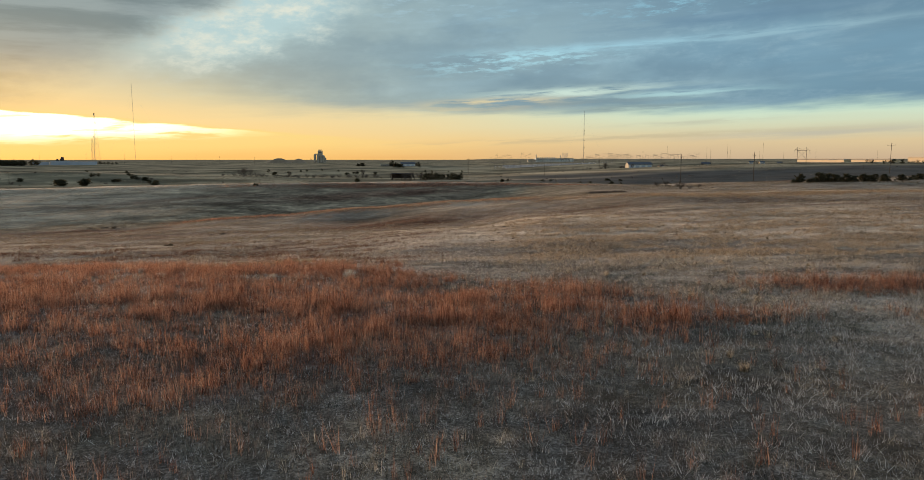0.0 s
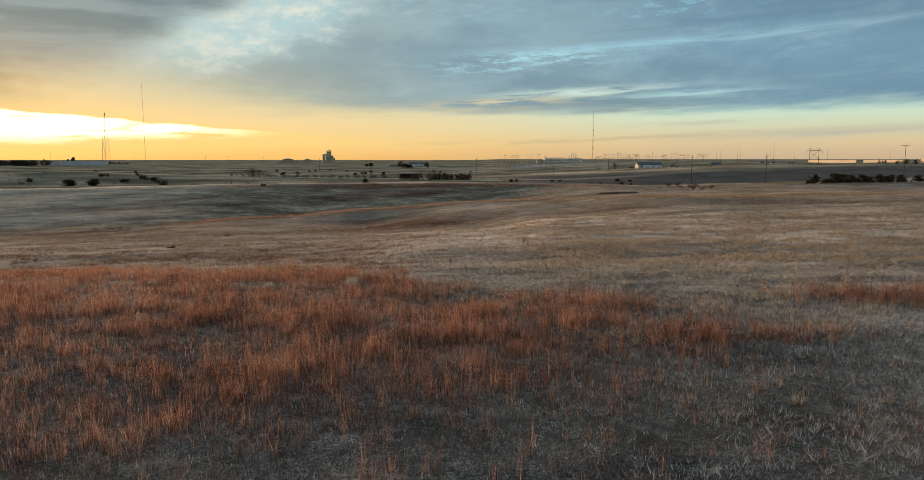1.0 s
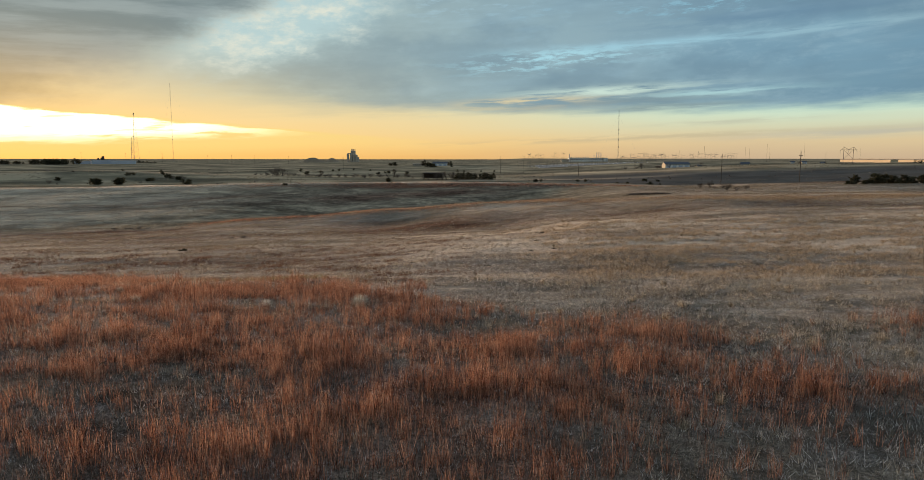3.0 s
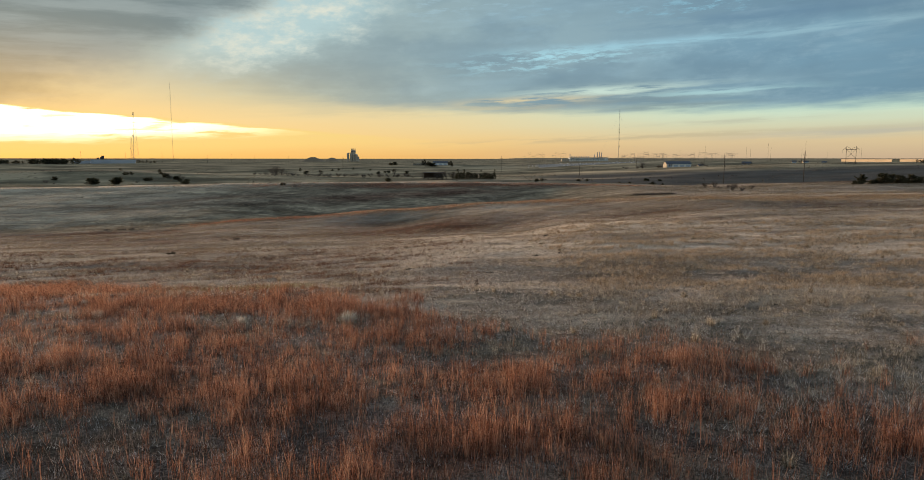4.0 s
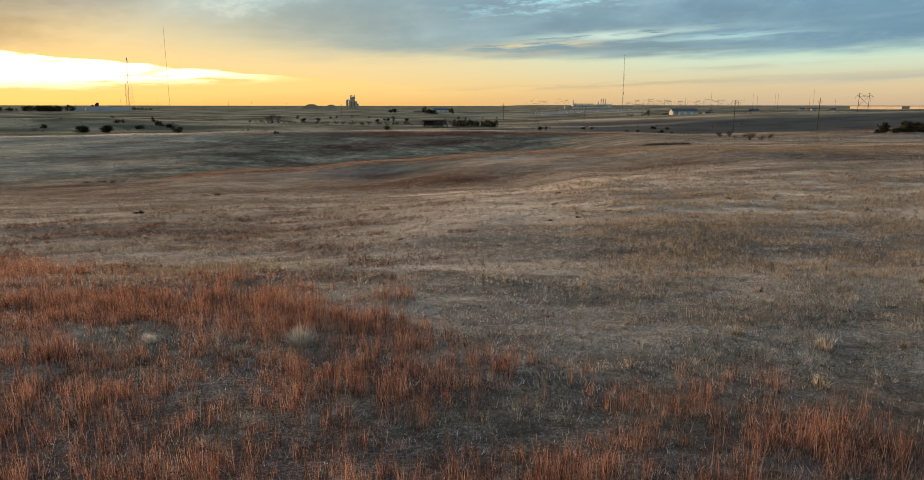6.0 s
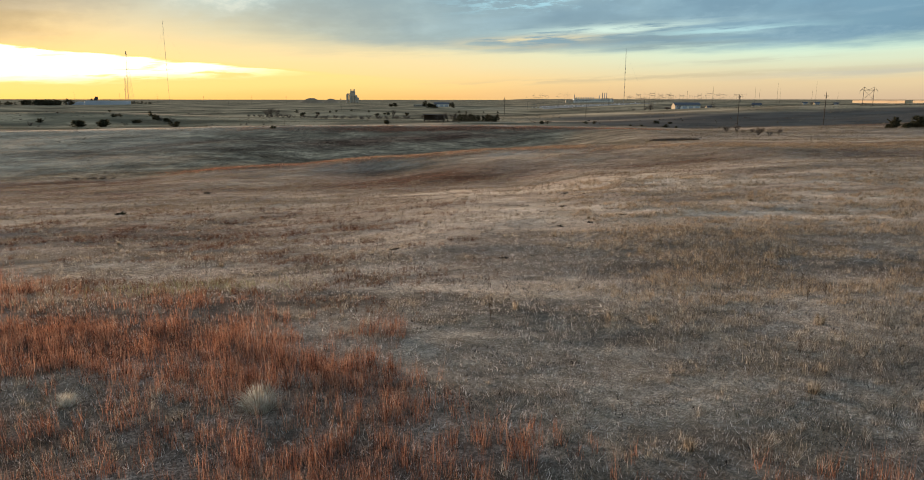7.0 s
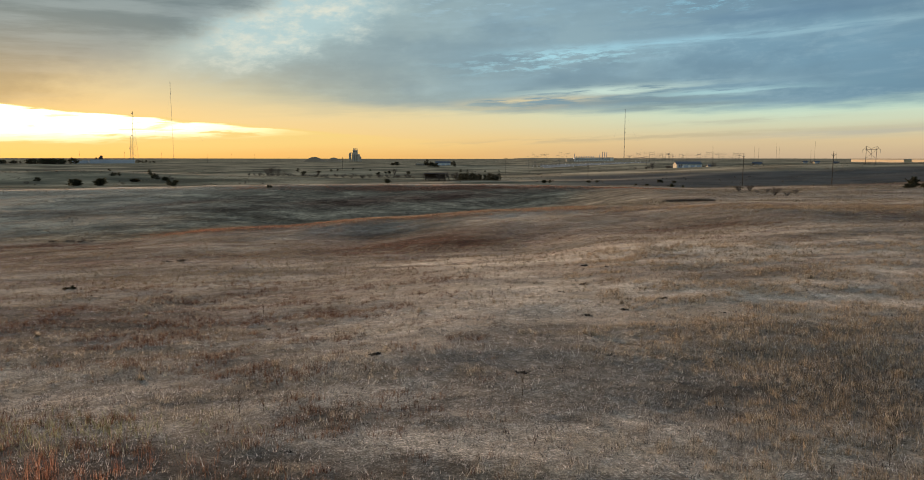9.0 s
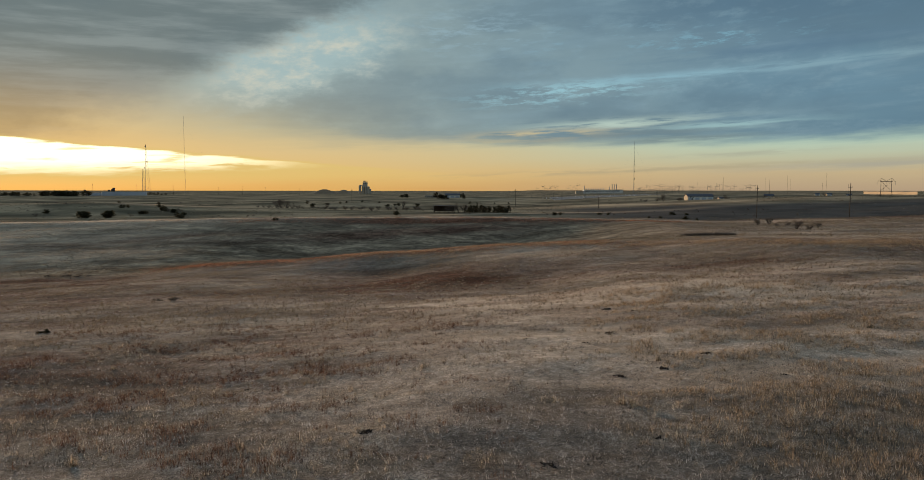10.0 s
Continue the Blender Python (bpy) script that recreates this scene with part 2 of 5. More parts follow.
def height(x, y):
    """The prairie's height: a near rise, a swale, a crest with a draw behind it, a long ridge, a dark slope and the plain."""
    x, y = np.asarray(x, float), np.asarray(y, float)
    # near rise, falling away and to the left
    yy = np.clip(y, -40, 140)
    near = 0.55 - 3.0 * ease(yy, 8, 88) + 0.6 * ease(yy, 84, 130)
    near = near + np.where(x > 0, 1.9 * ease(x, 0, 45), -7.5 * (ease(-x, -14, 100) - 0.042)) * ease(yy, 15, 92)
    # the field, crest, draw and ridge; the ridge sinks far to the left
    z = near + (field(x, y) - 1.6 * ease(-x, 100, 190) * ease(y, 150, 240) - near) * ease(y, 42, 60)
    # on the right the ridge runs on, sinks and shoulders up again
    right = ease(x, 20, 80)
    z = z - 2.0 * right * ease(y, 246, 300)
    z = z + (1.2 * ease(x, 66, 105) + 2.9 * ease(x, 95, 205) * ease(y, 207, 290)) * ease(y, 170, 207)
    # beyond the ridge
    east = ease(x, 0, 220)
    plain = -8.6 + 8.1 * ease(y, 450, 3600) + 3.0 * east * ease(y, 480, 1100) + 9.0 * (fbm(x / 330 + 3, y / 210, 5, 3) - 0.5) * ease(y, 300, 560) * (1 - 0.75 * ease(y, 900, 1500))
    hill = 7.5 * ease(y, 380, 555) * ease(x, -10, 240) * (1 - 0.52 * ease(y, 570, 740)) + 3.5 * ease(x, 150, 320) * ease(y, 290, 430) * (1 - ease(y, 600, 900))
    z = z + (plain + hill - z) * ease(y - 48 * right, 250, 345 - 45 * right)
    z = z + 7.5 * bump(x, y, -300, 470, 110, 50) + 3.0 * bump(x, y, -190, 640, 120, 60)
    behind = ease(-y, 60, 400)
    z = z * (1 - behind) - 2 * behind
    # undulation and hummocks
    z = z + 0.5 * (fbm(x / 19, y / 15, 2, 3) - 0.5) * ease(np.abs(y - 20), 0, 60) + 0.8 * (fbm(x / 44, y / 26, 8, 3) - 0.5) * ease(y, 165, 220)
    z = z + (0.10 + 0.14 * ease(y, 30, 70)) * (fbm(x / 3.6, y / 2.4, 4, 3) - 0.5)
    return z


def spaced(points):
    """Coordinates through (from, to, step) stretches."""
    out = []
    for a, b, s in points:
        out.append(np.linspace(a, b, max(1, int(round((b - a) / s))), endpoint=False))
    return np.append(np.concatenate(out), points[-1][1])


def grid_mesh(name, xs, ys, zf):
    gx, gy = np.meshgrid(xs, ys)
    v = np.stack([gx, gy, zf(gx, gy)], -1).reshape(-1, 3)
    nx, ny = len(xs), len(ys)
    i = (np.arange(ny - 1)[:, None] * nx + np.arange(nx - 1)[None, :]).reshape(-1)
    f = np.stack([i, i + 1, i + nx + 1, i + nx], -1)
    return poly_mesh(name, v, f, smooth=True), v


def poly_mesh(name, v, f, smooth=False):
    me = bpy.data.meshes.new(name)
    n, k = f.shape
    me.vertices.add(len(v))
    me.vertices.foreach_set("co", np.ascontiguousarray(v, np.float32).ravel())
    me.loops.add(n * k)
    me.loops.foreach_set("vertex_index", np.ascontiguousarray(f, np.int32).ravel())
    me.polygons.add(n)
    me.polygons.foreach_set("loop_start", np.arange(0, n * k, k, dtype=np.int32))
    me.polygons.foreach_set("use_smooth", np.full(n, smooth, dtype=bool))
    me.update(calc_edges=True)
    return me


def red_cover(x, y):
    """0 to 1: where the rust-red tall grass stands."""
    top = np.interp(x, [-60, -37, -28, -20, -13, -8.5, -4, -2.5, 0, 6, 9, 14], [64, 58, 55, 48.5, 43, 41, 39.5, 35.5, 31.5, 31, 27, 24])
    bot = np.interp(x, [-40, -12, -5, -1.7, 2, 6, 12, 14], [12, 15, 15.5, 16.5, 20.0, 23.0, 25.0, 27])
    n = fbm(x / 3.0, y / 2.4, 21, 3) - 0.5
    d = np.minimum(top - y, (y - bot) * 0.8 + 1.2) + 8 * n
    c = ease(d, -2.0, 3.2) * (1 - 0.45 * ease(x, 1, 9)) * (1 - 0.30 * ease(-x, 9, 24))
    gaps = 0.12 + 0.88 * ease(fbm(x / 2.4 + 9, y / 1.5, 31, 3), 0.32, 0.60)
    c = c * (0.45 + 0.55 * ease(fbm(x / 5.5 + 2, y / 3.2, 34, 2), 0.38, 0.56)) * (1 - 0.85 * ease(y, 39.8, 43.5) * ease(x, -30, -14)) * (1 - 0.8 * bump(x, y, 1.2, 30.5, 3.0, 2.0)) * (1 - 0.7 * bump(x, y, -9.5, 37.6, 2.2, 1.0))
    spots = np.maximum(1.3 * bump(x, y, 19, 31, 3.5, 1.6), np.maximum(1.0 * bump(x, y, 5.2, 29.4, 1.3, 1.2), 0.55 * bump(x, y, -11.5, 44.2, 2.2, 0.9)))
    gaps = gaps * (0.35 + 0.65 * ease(y, 15, 24))
    return np.clip(np.maximum(c * (0.12 + 0.88 * gaps), spots), 0, 1)


def belt(x, y):
    """0 to 1: the unbroken rust and gold belt along the crest before the draw."""
    line = crest_line(x) - 3
    return np.where(y < line, np.exp(-((y - line) / 7.0) ** 2), np.exp(-((y - line) / 5.0) ** 2)) * (0.45 + 0.55 * ease(fbm(x / 9, y / 5, 47, 3), 0.40, 0.56)) * ease(x, -72, -56)


def red_far(x, y):
    """0 to 1: thin reddish drifts in the swale and along the crests further off."""
    n = 0.6 * fbm(x / 13, y / 6, 41, 4) + 0.4 * fbm(x / 4, y / 2.2, 49, 3)
    swale = (1.15 * bump(x, y, -13, 122, 15, 14) + 0.9 * bump(x, y, -46, 108, 16, 8) + 0.8 * bump(x, y, -78, 141, 20, 8) + 0.95 * bump(x, y, 36, 118, 30, 7) + 0.6 * bump(x, y, -22, 74, 16, 9)) * (0.45 + 0.55 * ease(n, 0.42, 0.54))
    patch = 0.4 * ease(n, 0.48, 0.57) * ease(y, 62, 80) * (1 - ease(y, 140, 156))
    rim = 1.2 * bump(x, y, -15, 241, 70, 7) * (0.65 + 0.35 * ease(fbm(x / 24, y / 9, 41, 4), 0.40, 0.54)) * (1 - ease(y, 246, 252))
    face = 0.85 * bump(x, y - 0.35 * x, -25, 232, 75, 13) * ease(fbm(x / 24, y / 9, 42, 4), 0.36, 0.55)
    west = np.maximum(0.75 * bump(x, y - 0.55 * (x + 95), -95, 208, 40, 7), 0.8 * bump(x, y, 165, 292, 75, 16))
    low = 0.5 * bump(x, y, 6, 31, 7, 3.2) * ease(fbm(x / 2, y / 1.2, 43, 3), 0.35, 0.6)
    gold = 1 - 0.6 * ease(x, -8, 24)
    return np.clip(np.max([swale, patch, 0.95 * belt(x, y) * gold, rim, face, west], axis=0) + low, 0, 1)


def tan_cover(x, y):
    """0 to 1: where the knee-high tan bunches stand, in drifts a few paces long."""
    n = 0.55 * fbm(x / 4.2, y / 2.6, 51, 3) + 0.45 * fbm(x / 1.3, y / 0.9, 53, 2)
    lane = bump(x, y, -1.5, 62, 3.4, 26)
    side = 0.05 * ease(x, 2, 9) + 0.05 * ease(-x, 3, 10) * ease(y, 36, 46) - 0.07 * lane - 0.04 * ease(y, 66, 90) + 0.055 * bump(x, y, 13, 42, 9, 9) + 0.04 * bump(x, y, 10, 58, 8, 7)
    return ease(n + side, 0.505, 0.60)


def red_mid(x, y):
    """0 to 1: thin rust-brown wisps on the slope that falls to the draw."""
    n = 0.6 * fbm(x / 5.0 + 4, y / 2.2, 57, 3) + 0.4 * fbm(x / 1.2, y / 0.9, 59, 2)
    return ease(n + 0.05 * bump(x, y, -10, 50, 5, 5), 0.51, 0.62) * ease(-x, -1, 9) * ease(y, 40, 47) * (1 - ease(y, 74, 92))


def hollow(x, y):
    """0 to 1: the grey-green draw and the ridge's near face; thinned leftwards to imitate warm haze."""
    line = crest_line(x) + 3 - 14 * ease(-x, 52, 70)
    return ease(y, line - 2, line + 4) * (1 - ease(x, 18, 44)) * (1 - ease(y, 238, 248)) * (1 - 0.35 * ease(-x, 60, 125))


def straw_cover(x, y):
    """0 to 1: how far the ground is thatched with pale dry straw, plus straw painted for haze and sunlit crests."""
    n = 0.55 * fbm(x / 17, y / 8, 71, 4) + 0.45 * fbm(x / 6, y / 2.6, 75, 3)
    floor = 0.35 + 0.25 * ease(y, 44, 62)
    near = (0.35 + 0.45 * np.maximum(ease(y, 26, 40), ease(x + 0.5 * y, 20, 30)) + 0.2 * ease(y, 60, 80)) * (1 - 0.30 * ease(-x, 4, 13) * ease(y, 44, 52)) + 0.12 * bump(x, y, -3, 42, 5, 7)
    far = (1 - 0.75 * hollow(x, y)) * (1 - 0.40 * ease(y, 150, 220)) * (1 - 0.85 * ease(y, 250, 330))
    # paler colour painted in for warm haze on the left and low sun on crests
    west = 0.75 * ease(-x, 60, 110) * ease(y, 150, 170) * (1 - ease(y, 250, 258)) * (0.4 + 0.6 * ease(n, 0.42, 0.56))
    crest = west + 0.9 * bump(x, y, -90, 247, 150, 9) + 0.8 * bump(x, y, -300, 478, 120, 16) + 0.6 * bump(x, y - 0.5 * x, 0, 430, 120, 9) + 0.6 * bump(x, y, 90, 560, 120, 14)
    lane = 0.42 * bump(x, y, 0, 84, 16, 12) + 0.40 * bump(x, y, -30, 128, 26, 7) + 0.15 * bump(x, y, 30, 100, 26, 8)
    bare = 0.75 * bump(x, y, 40, 100, 16, 4) + 0.6 * bump(x, y, 6, 106, 9, 4) + 0.6 * bump(x, y, 62, 112, 22, 4)
    return np.clip((near * (floor + (1 - floor) * ease(n, 0.42, 0.54)) + lane) * (1 - bare) * far * (0.75 + 0.25 * ease(y, 38, 50)) * (1 - 0.35 * ease(y, 96, 118)) + crest, 0, 1)


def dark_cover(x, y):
    """0 to 1: the slope beyond the ridge that is coloured darker."""
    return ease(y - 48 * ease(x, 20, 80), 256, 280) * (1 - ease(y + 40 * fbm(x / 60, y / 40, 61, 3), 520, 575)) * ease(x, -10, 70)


# ---- materials ----
def material(name):
    mat = bpy.data.materials.new(name)
    mat.use_nodes = True
    return mat, Tree(mat.node_tree)


def finish(mat, t, shader):
    out = t.node("ShaderNodeOutputMaterial")
    mat.node_tree.links.new(shader, out.inputs[0])
    return mat


def ground_material():
    """Soil and thatch; a fuzzy sheen where dry straw catches the low light."""
    mat, t = material("prairie_ground")
    pos = t.node("ShaderNodeNewGeometry").outputs["Position"]
    cov = t.node("ShaderNodeAttribute", attribute_name="cover")
    zone = t.node("ShaderNodeAttribute", attribute_name="zone")
    draw = t.node("ShaderNodeAttribute", attribute_name="draw")
    sep = t.node("ShaderNodeSeparateColor", {0: cov.outputs["Color"]}).outputs
    zon = t.node("ShaderNodeSeparateColor", {0: zone.outputs["Color"]}).outputs
    lay = t.node("ShaderNodeMapping", {"Vector": pos, "Scale": (0.6, 0.9, 1.0)}).outputs[0]
    big = t.noise(lay, 0.05, 5, 0.6)
    mid = t.noise(lay, 0.40, 6, 0.65)
    wide = t.noise(pos, 2.6, 5, 0.7)
    rough = t.noise(pos, 10.0, 5, 0.74)
    crisp = t.noise(pos, 21.0, 4, 0.7)
    fine = t.m("ADD", t.m("MULTIPLY", rough, 0.50), t.m("MULTIPLY", crisp, 0.50))
    grain = t.m("ADD", t.m("MULTIPLY", fine, 0.80), t.m("MULTIPLY", wide, 0.20))
    drift_at = t.node("ShaderNodeMapping", {"Vector": pos, "Rotation": (0, 0, -0.12), "Scale": (0.060, 0.125, 0.02)}).outputs[0]
    drifts = t.noise(drift_at, 1.0, 5, 0.62)
    wash = t.ramp(drifts, [(0.36, (0.46, 0.42, 0.40, 1)), (0.48, (0.90, 0.88, 0.87, 1)), (0.58, (1.30, 1.27, 1.22, 1)), (0.68, (1.55, 1.50, 1.42, 1))])
    soil = t.ramp(grain, [(0.41, (0.010, 0.010, 0.010, 1)), (0.5, (0.045, 0.043, 0.042, 1)), (0.585, (0.20, 0.19, 0.178, 1))])
    straw = t.ramp(grain, [(0.41, (0.030, 0.025, 0.021, 1)), (0.5, (0.22, 0.180, 0.146, 1)), (0.585, (0.74, 0.62, 0.51, 1))])
    col = t.mix(t.m("MULTIPLY", zon[0], t.step(t.m("ADD", mid, t.m("MULTIPLY", zon[0], 0.25)), 0.42, 0.68)), soil, straw)
    col = t.mix(t.m("MULTIPLY", t.step(big, 0.45, 0.62), 0.35), col, t.mix(0.6, col, (0.20, 0.20, 0.15, 1)))
    tuft = t.ramp(t.m("ADD", t.m("MULTIPLY", t.noise(pos, 1.5, 4, 0.7), 0.6), t.m("MULTIPLY", t.noise(pos, 0.55, 3, 0.6), 0.4)), [(0.40, (0.50, 0.49, 0.48, 1)), (0.5, (0.95, 0.95, 0.95, 1)), (0.60, (1.35, 1.33, 1.28, 1))])
    rust = t.ramp(grain, [(0.42, (0.028, 0.015, 0.011, 1)), (0.60, (0.24, 0.100, 0.058, 1))])
    col = t.mix(t.m("MULTIPLY", t.m("MAXIMUM", sep[0], zon[1]), 0.85), col, rust)
    bunch = t.ramp(grain, [(0.42, (0.02, 0.016, 0.012, 1)), (0.58, (0.30, 0.235, 0.165, 1))])
    col = t.mix(t.m("MULTIPLY", sep[1], 0.55), col, bunch)
    olive = t.ramp(t.m("ADD", t.m("MULTIPLY", grain, 0.35), t.m("MULTIPLY", t.noise(lay, 0.30, 6, 0.75), 0.65)), [(0.38, (0.075, 0.063, 0.046, 1)), (0.5, (0.20, 0.166, 0.115, 1)), (0.62, (0.42, 0.345, 0.235, 1))])
    col = t.mix(t.m("MULTIPLY", draw.outputs["Fac"], t.m("SUBTRACT", 0.9, t.m("MULTIPLY", zon[1], 0.8))), col, olive)
    col = t.mix(1.0, col, tuft, "MULTIPLY")
    col = t.mix(t.m("SUBTRACT", 0.9, t.m("MULTIPLY", sep[0], 0.7)), col, t.mix(1.0, col, wash, "MULTIPLY"))
    plain = t.ramp(t.noise(lay, 0.022, 6, 0.6), [(0.40, (0.095, 0.084, 0.054, 1)), (0.5, (0.20, 0.166, 0.104, 1)), (0.60, (0.38, 0.30, 0.185, 1))])
    col = t.mix(t.m("MULTIPLY", zon[2], 0.85), col, plain)
    # dark grey-brown over the slope beyond the ridge
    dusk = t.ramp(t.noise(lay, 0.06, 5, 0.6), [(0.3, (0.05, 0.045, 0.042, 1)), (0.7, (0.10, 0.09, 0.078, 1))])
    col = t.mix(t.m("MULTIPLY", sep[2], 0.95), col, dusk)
    hgt = t.m("ADD", t.noise(pos, 5.0, 7, 0.8), t.m("MULTIPLY", t.noise(lay, 1.1, 4, 0.6), 2.0))
    bumpn = t.node("ShaderNodeBump", {"Strength": t.m("SUBTRACT", 0.8, t.m("MULTIPLY", zon[2], 0.65)), "Distance": 0.10, "Height": hgt})
    p = t.node("ShaderNodeBsdfPrincipled", {
        "Base Color": col, "Roughness": 0.95, "Normal": bumpn.outputs[0], "Specular IOR Level": 0.0,
        "Sheen Weight": t.m("MULTIPLY", t.m("MULTIPLY", zon[0], 0.7), t.m("SUBTRACT", 1.0, t.m("MULTIPLY", t.m("MAXIMUM", sep[0], zon[1]), 0.8))), "Sheen Roughness": 0.6, "Sheen Tint": (0.85, 0.68, 0.50, 1)})
    return finish(mat, t, p.outputs[0])


def blade_material(name, stops, through_light=0.45):
    """Dry grass: colour differs blade by blade, light comes through."""
    mat, t = material(name)
    geo = t.node("ShaderNodeNewGeometry")
    rnd = geo.outputs["Random Per Island"]
    n = t.noise(geo.outputs["Position"], 4.5, 3, 0.65)
    wide = t.noise(geo.outputs["Position"], 0.5, 3, 0.6)
    col = t.ramp(t.m("ADD", t.m("ADD", t.m("MULTIPLY", rnd, 0.85), t.m("MULTIPLY", t.m("SUBTRACT", n, 0.47), 1.5)), t.m("MULTIPLY", t.m("SUBTRACT", wide, 0.5), 0.6)), stops)
    a = t.node("ShaderNodeBsdfDiffuse", {"Color": col, "Roughness": 0.6})
    b = t.node("ShaderNodeBsdfTranslucent", {"Color": col})
    s = t.node("ShaderNodeMixShader", {0: through_light, 1: a.outputs[0], 2: b.outputs[0]})
    return finish(mat, t, s.outputs[0])


GROUND = ground_material()
RED = blade_material("rust_grass", [(0.0, (0.035, 0.020, 0.017, 1)), (0.3, (0.19, 0.078, 0.050, 1)), (0.6, (0.47, 0.205, 0.118, 1)), (0.9, (0.70, 0.42, 0.27, 1))])
TAN = blade_material("tan_grass", [(0.0, (0.05, 0.038, 0.027, 1)), (0.3, (0.23, 0.180, 0.118, 1)), (0.6, (0.54, 0.42, 0.295, 1)), (0.95, (0.86, 0.735, 0.56, 1))], 0.5)
GREY = blade_material("grey_grass", [(0.0, (0.035, 0.032, 0.031, 1)), (0.35, (0.20, 0.178, 0.162, 1)), (0.65, (0.52, 0.465, 0.415, 1)), (0.95, (0.86, 0.79, 0.71, 1))], 0.3)

CROPPED = blade_material("cropped_grass", [(0.0, (0.035, 0.029, 0.026, 1)), (0.35, (0.23, 0.190, 0.160, 1)), (0.65, (0.58, 0.49, 0.415, 1)), (0.95, (0.90, 0.80, 0.70, 1))], 0.35)
TWIG = blade_material("grey_twigs", [(0.0, (0.06, 0.048, 0.038, 1)), (0.6, (0.14, 0.11, 0.088, 1)), (1.0, (0.22, 0.18, 0.15, 1))], 0.1)
FAR_RUST = blade_material("weathered_rust_grass", [(0.0, (0.032, 0.018, 0.014, 1)), (0.3, (0.095, 0.046, 0.031, 1)), (0.6, (0.21, 0.105, 0.064, 1)), (0.95, (0.38, 0.235, 0.145, 1))], 0.35)
SAGE = blade_material("sage_forb", [(0.0, (0.05, 0.049, 0.038, 1)), (0.6, (0.17, 0.16, 0.13, 1)), (1.0, (0.38, 0.35, 0.29, 1))], 0.35)
BROWN = blade_material("brown_grass", [(0.0, (0.05, 0.038, 0.032, 1)), (0.5, (0.18, 0.135, 0.11, 1)), (0.9, (0.40, 0.31, 0.25, 1))], 0.4)
OLIVE = blade_material("olive_grass", [(0.0, (0.08, 0.07, 0.05, 1)), (0.6, (0.22, 0.185, 0.125, 1)), (1.0, (0.38, 0.31, 0.21, 1))], 0.3)
DRY = blade_material("dry_tussock", [(0.0, (0.07, 0.055, 0.04, 1)), (0.5, (0.22, 0.175, 0.125, 1)), (1.0, (0.44, 0.36, 0.26, 1))], 0.4)
WIRY = blade_material("wiry_growth", [(0.0, (0.045, 0.036, 0.030, 1)), (0.5, (0.24, 0.20, 0.165, 1)), (1.0, (0.66, 0.57, 0.48, 1))], 0.35)
BUFF = blade_material("buff_straw", [(0.0, (0.10, 0.083, 0.064, 1)), (0.5, (0.40, 0.330, 0.255, 1)), (1.0, (0.86, 0.765, 0.64, 1))], 0.45)
AMBER = blade_material("amber_grass", [(0.0, (0.12, 0.082, 0.050, 1)), (0.5, (0.42, 0.292, 0.178, 1)), (1.0, (0.76, 0.58, 0.39, 1))], 0.5)
GOLD = blade_material("golden_grass", [(0.0, (0.10, 0.075, 0.048, 1)), (0.5, (0.26, 0.195, 0.122, 1)), (1.0, (0.46, 0.365, 0.24, 1))], 0.4)
FORB = blade_material("yellow_forb", [(0.0, (0.10, 0.10, 0.05, 1)), (0.6, (0.34, 0.31, 0.17, 1)), (1.0, (0.55, 0.50, 0.32, 1))])

# ---- ground ----
XS = spaced([(-4800, -1200, 300), (-1200, -300, 45), (-300, -110, 7), (-110, -40, 1.6), (-40, 40, 0.62), (40, 110, 1.6), (110, 300, 7), (300, 1200, 45), (1200, 4800, 300)])
YS = spaced([(-3000, -300, 300), (-300, -10, 25), (-10, 8, 2), (8, 95, 0.6), (95, 280, 1.4), (280, 520, 5), (520, 1400, 25), (1400, 4900, 110)])
ground_mesh, gv = grid_mesh("ground", XS, YS, height)
cover = ground_mesh.attributes.new("cover", "FLOAT_COLOR", "POINT")
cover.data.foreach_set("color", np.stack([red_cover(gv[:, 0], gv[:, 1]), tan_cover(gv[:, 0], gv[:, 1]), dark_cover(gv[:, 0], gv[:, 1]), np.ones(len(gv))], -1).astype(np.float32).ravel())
zone = ground_mesh.attributes.new("zone", "FLOAT_COLOR", "POINT")
zone.data.foreach_set("color", np.stack([straw_cover(gv[:, 0], gv[:, 1]), red_far(gv[:, 0], gv[:, 1]), ease(gv[:, 1] - 48 * ease(gv[:, 0], 20, 80), 250, 300), np.ones(len(gv))], -1).astype(np.float32).ravel())
draw_field = ground_mesh.attributes.new("draw", "FLOAT", "POINT")
draw_field.data.foreach_set("value", hollow(gv[:, 0], gv[:, 1]).astype(np.float32))
ground_mesh.materials.append(GROUND)
tagged(new("ground", ground_mesh), "rolling dry winter prairie under low evening light", "ground", "", "structure")


# ---- grass ----
rng = np.random.default_rng(7)


